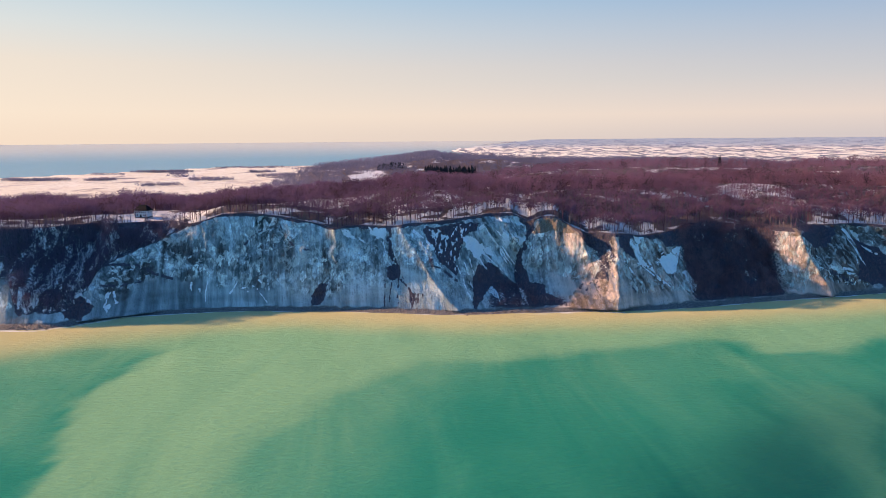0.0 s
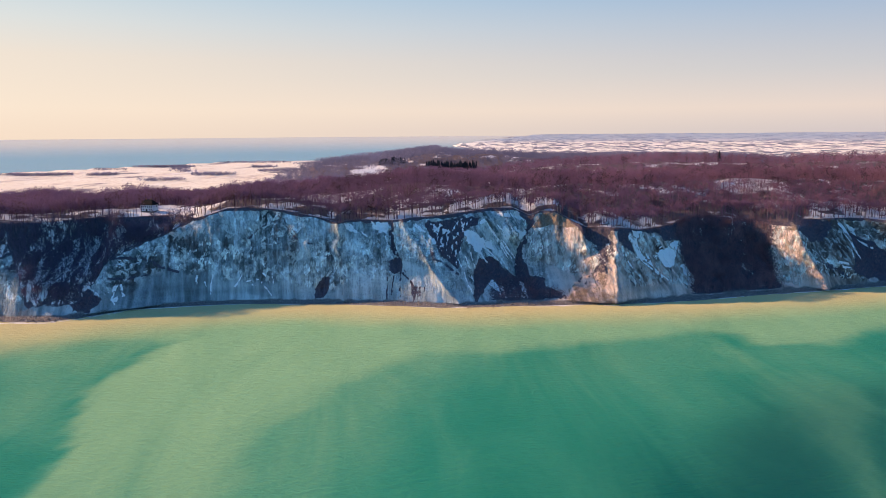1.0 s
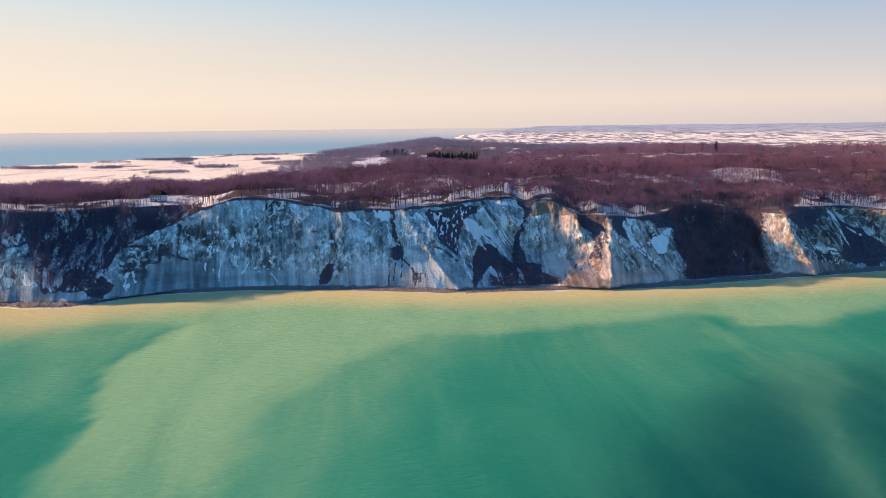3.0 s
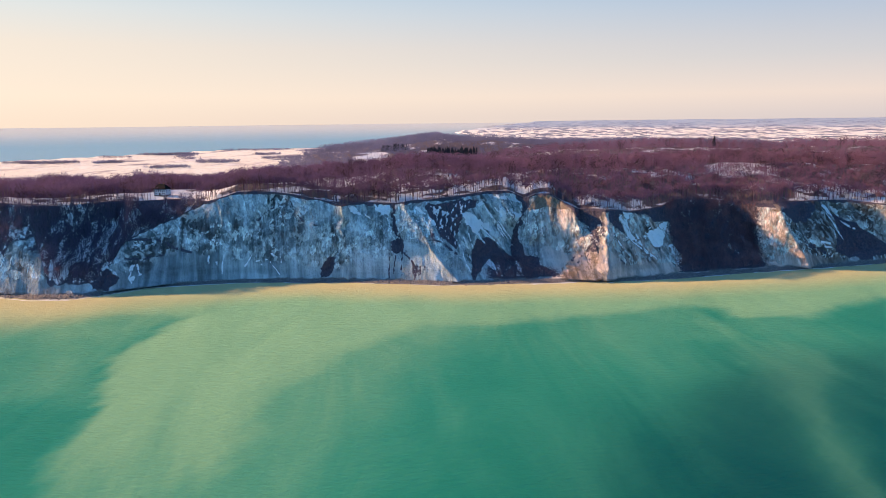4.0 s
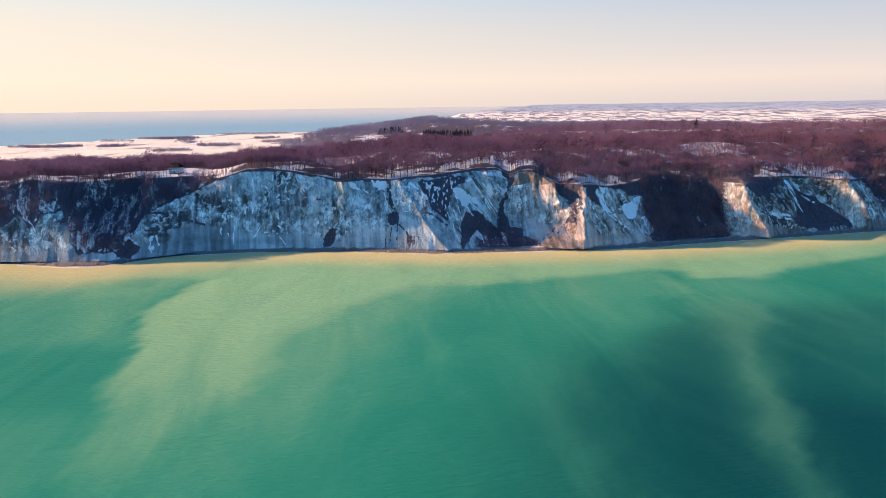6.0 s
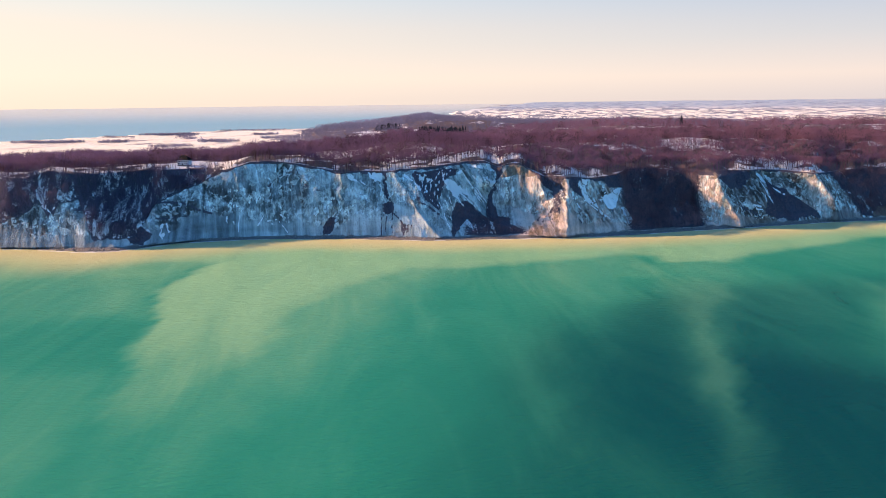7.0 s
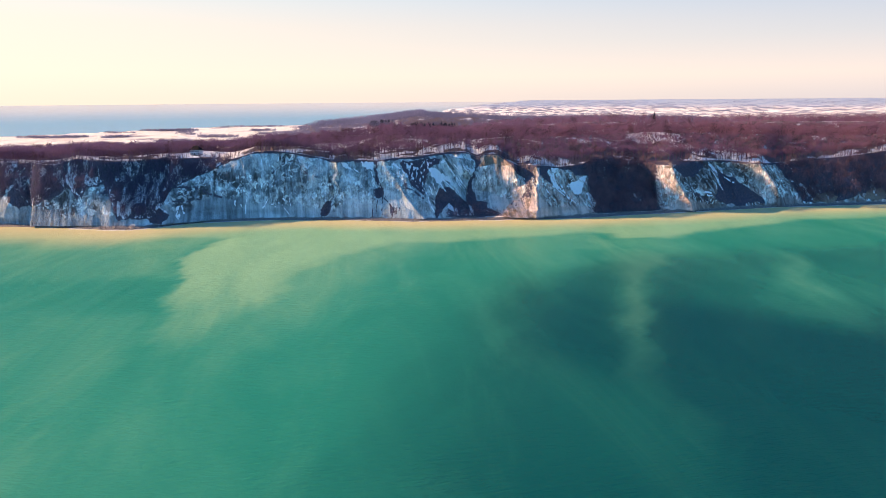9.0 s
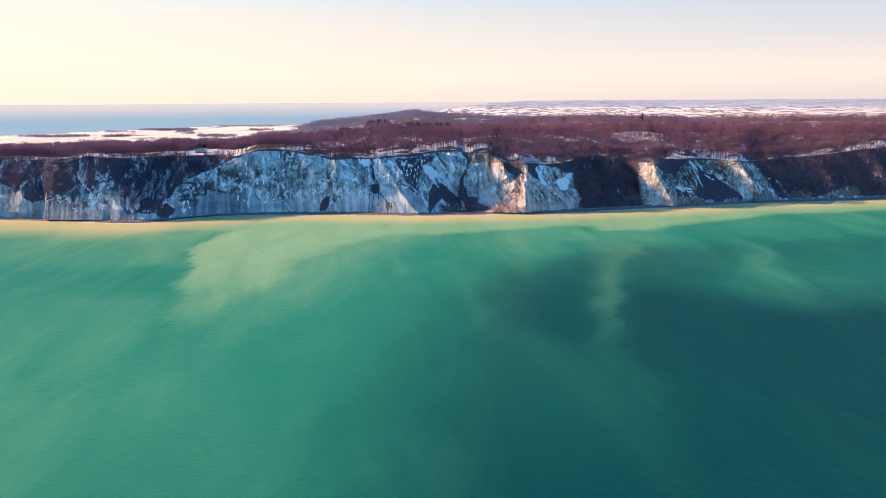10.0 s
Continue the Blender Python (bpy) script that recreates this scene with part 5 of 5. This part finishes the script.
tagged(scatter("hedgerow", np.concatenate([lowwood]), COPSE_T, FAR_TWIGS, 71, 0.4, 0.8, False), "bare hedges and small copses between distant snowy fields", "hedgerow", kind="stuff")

hedges = hedges[hedges[:, 2] - rise(np.hypot(hedges[:, 0], hedges[:, 1])) > 1.5]
HEDGE_T = [tree_template(120 + i, 14.0, 0, 14, 4.5, 0.02, 0.55) for i in range(3)]
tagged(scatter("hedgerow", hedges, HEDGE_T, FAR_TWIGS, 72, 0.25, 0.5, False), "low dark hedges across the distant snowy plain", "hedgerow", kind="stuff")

# ---- the house above the ravine ----
def part(name, bm, material, parent, label=""):
    me = bpy.data.meshes.new(name)
    bm.to_mesh(me)
    bm.free()
    me.materials.append(material)
    ob = new(name, me)
    ob.parent = parent
    if label:
        ob["label"] = label
    return ob


def box(x0, x1, y0, y1, z0, z1, bevel=0.0):
    bm = bmesh.new()
    bmesh.ops.create_cube(bm, size=1)
    bmesh.ops.scale(bm, vec=(x1 - x0, y1 - y0, z1 - z0), verts=bm.verts)
    bmesh.ops.translate(bm, vec=((x0 + x1) / 2, (y0 + y1) / 2, (z0 + z1) / 2), verts=bm.verts)
    if bevel:
        bmesh.ops.bevel(bm, geom=bm.edges[:], offset=bevel, segments=1, affect="EDGES")
    return bm


def villa(x, y, z, turn, w=11.5, d=8.0, h=5.4):
    home = new("house")
    part("wall", box(-w / 2, w / 2, -d / 2, d / 2, -1.5, h, 0.05), PLASTER, home, "white plastered walls in two storeys")
    part("plinth", box(-w / 2 - 0.08, w / 2 + 0.08, -d / 2 - 0.08, d / 2 + 0.08, -1.6, 0.35, 0.03), STONE, home)
    bm = bmesh.new()
    o, rh = 0.7, 4.7
    low = [bm.verts.new(p) for p in ((-w / 2 - o, -d / 2 - o, h), (w / 2 + o, -d / 2 - o, h), (w / 2 + o, d / 2 + o, h), (-w / 2 - o, d / 2 + o, h))]
    mid = [bm.verts.new((v.co.x, v.co.y, h + 0.25)) for v in low]
    ridge = [bm.verts.new((-w / 2 + 3.0, 0, h + rh)), bm.verts.new((w / 2 - 3.0, 0, h + rh))]
    bm.faces.new(low[::-1])
    for i in range(4):
        bm.faces.new((low[i], low[(i + 1) % 4], mid[(i + 1) % 4], mid[i]))
    bm.faces.new((mid[0], mid[1], ridge[1], ridge[0]))
    bm.faces.new((mid[2], mid[3], ridge[0], ridge[1]))
    bm.faces.new((mid[1], mid[2], ridge[1]))
    bm.faces.new((mid[3], mid[0], ridge[0]))
    roof = part("roof", bm, SLATE, home, "dark hipped slate roof")
    for cx in (-2.2, 2.4):
        part("chimney", box(cx - 0.4, cx + 0.4, -0.4, 0.4, h + 3.0, h + 5.8, 0.04), BRICK, roof)
    for storey in (0.9, 3.3):
        for i in range(6):
            if storey < 1 and i in (2, 3):
                continue
            cx = -w / 2 + 1.1 + i * (w - 2.2) / 5
            win = part("window", box(cx - 0.62, cx + 0.62, -d / 2 - 0.07, -d / 2 + 0.05, storey, storey + 1.6, 0.02), PLASTER, home)
            for sx in (-0.27, 0.27):
                part("pane", box(cx + sx - 0.23, cx + sx + 0.23, -d / 2 - 0.09, -d / 2 - 0.03, storey + 0.12, storey + 1.48), GLASS, win)
    door = part("door", box(-0.8, 0.8, -d / 2 - 0.09, -d / 2 + 0.05, 0.1, 2.3, 0.03), SLATE, home, "dark double door")
    for side in (-1, 1):
        for yy in (-1.9, 1.9):
            win = part("window", box(side * w / 2 - 0.07, side * w / 2 + 0.07, yy - 0.6, yy + 0.6, 3.3, 4.9, 0.02), PLASTER, home)
            part("pane", box(side * w / 2 - 0.1, side * w / 2 + 0.1, yy - 0.46, yy + 0.46, 3.45, 4.75), GLASS, win)
    home.matrix_world = pose(x, y, z, 0, 0, turn) @ Matrix.Scale(0.9, 4)
    return tagged(home, "white two-storey villa with dark hipped roof above the ravine", "house")


villa(HOUSE[0], HOUSE[1], float(ground_z(np.array([HOUSE[0]]), np.array([HOUSE[1]]))[0]) + 0.4, -16)


# ---- beach: boulders and surf ----
def boulder_mesh(seed):
    bm = bmesh.new()
    bmesh.ops.create_icosphere(bm, subdivisions=2, radius=0.5)
    for v in bm.verts:
        v.co *= 1 + 0.35 * noise.noise(v.co * 1.7 + Vector((seed * 3.1, 0, 0)))
        v.co.z *= 0.62
    me = bpy.data.meshes.new("boulder")
    bm.to_mesh(me)
    bm.free()
    me.materials.append(STONE)
    return me


ROCKS = [boulder_mesh(i) for i in range(5)]
rngb = np.random.default_rng(5)
for i in range(130):
    if i < 60:
        x = rngb.uniform(-262, -188)
    elif i < 100:
        x = rngb.uniform(60, 175)
    else:
        x = rngb.uniform(240, 460)
    y = float(table(SHORE, x)) + rngb.uniform(-4.5, 4.5)
    f = (y - (float(table(SHORE, x)) - 14)) / 20
    s = rngb.uniform(0.6, 1.7)
    ob = new("boulder", ROCKS[i % 5])
    ob.matrix_world = pose(x, y, -2.6 + 3.9 * f + 0.1 * s, 0, 0, rngb.uniform(0, 360)) @ Matrix.Diagonal((s, s * rngb.uniform(0.7, 1.2), s, 1))
    tagged(ob, "dark weathered boulder lying on the shingle beach", "boulder", "boulders on the beach")

FOAM = plain("surf_foam", (0.70, 0.70, 0.66), (0.86, 0.86, 0.84), 0.8, 0.7)
fx = np.arange(-420, 660, 1.5)
fv, ff = [], []
lines = [(0.9, 0.5, 0.0), (3.6, 0.35, 5.0)]
for off, half, ph in lines:
    yc = table(SHORE, fx) - off + 1.2 * fbm(fx * 0.08, fx * 0 + 3, 3) + 0.6 * fbm(fx * 0.12 + ph, fx * 0 + ph, 3)
    wd = np.clip(half * (0.4 + 1.6 * fbm(fx * 0.06 + ph, fx * 0 + 9, 3)), 0, None)
    if off > 3:
        wd = wd * ((fx < -160) | (np.abs(fx - 120) < 50))
    b = len(fv)
    for x, y, w in zip(fx, yc, wd):
        fv += [(x, y - w, 0.05), (x, y, 0.13), (x, y + w, 0.05)]
    for i in range(len(fx) - 1):
        if wd[i] > 0.04 and wd[i + 1] > 0.04:
            k = b + 3 * i
            ff += [(k, k + 3, k + 4, k + 1), (k + 1, k + 4, k + 5, k + 2)]
tagged(mesh_object("surf", fv, ff, FOAM), "thin white line of surf along the shingle shore", "surf", kind="stuff")

bx = rngb.uniform(134, 163, 170)
bz = rngb.uniform(0.8, 9.5, 170) * (1 - np.abs(bx - 150) / 26)
tagged(scatter("brushwood", np.column_stack([bx, face_y(bx, bz) - 0.3, bz]), [tree_template(130 + i, 2.6, 4, 34, 0.22, 0.0, 0.75) for i in range(3)], BRUSH, 91, 0.7, 1.3, False),
       "heap of dry fallen brushwood at the foot of the sunlit chalk buttress", "brushwood", kind="stuff")
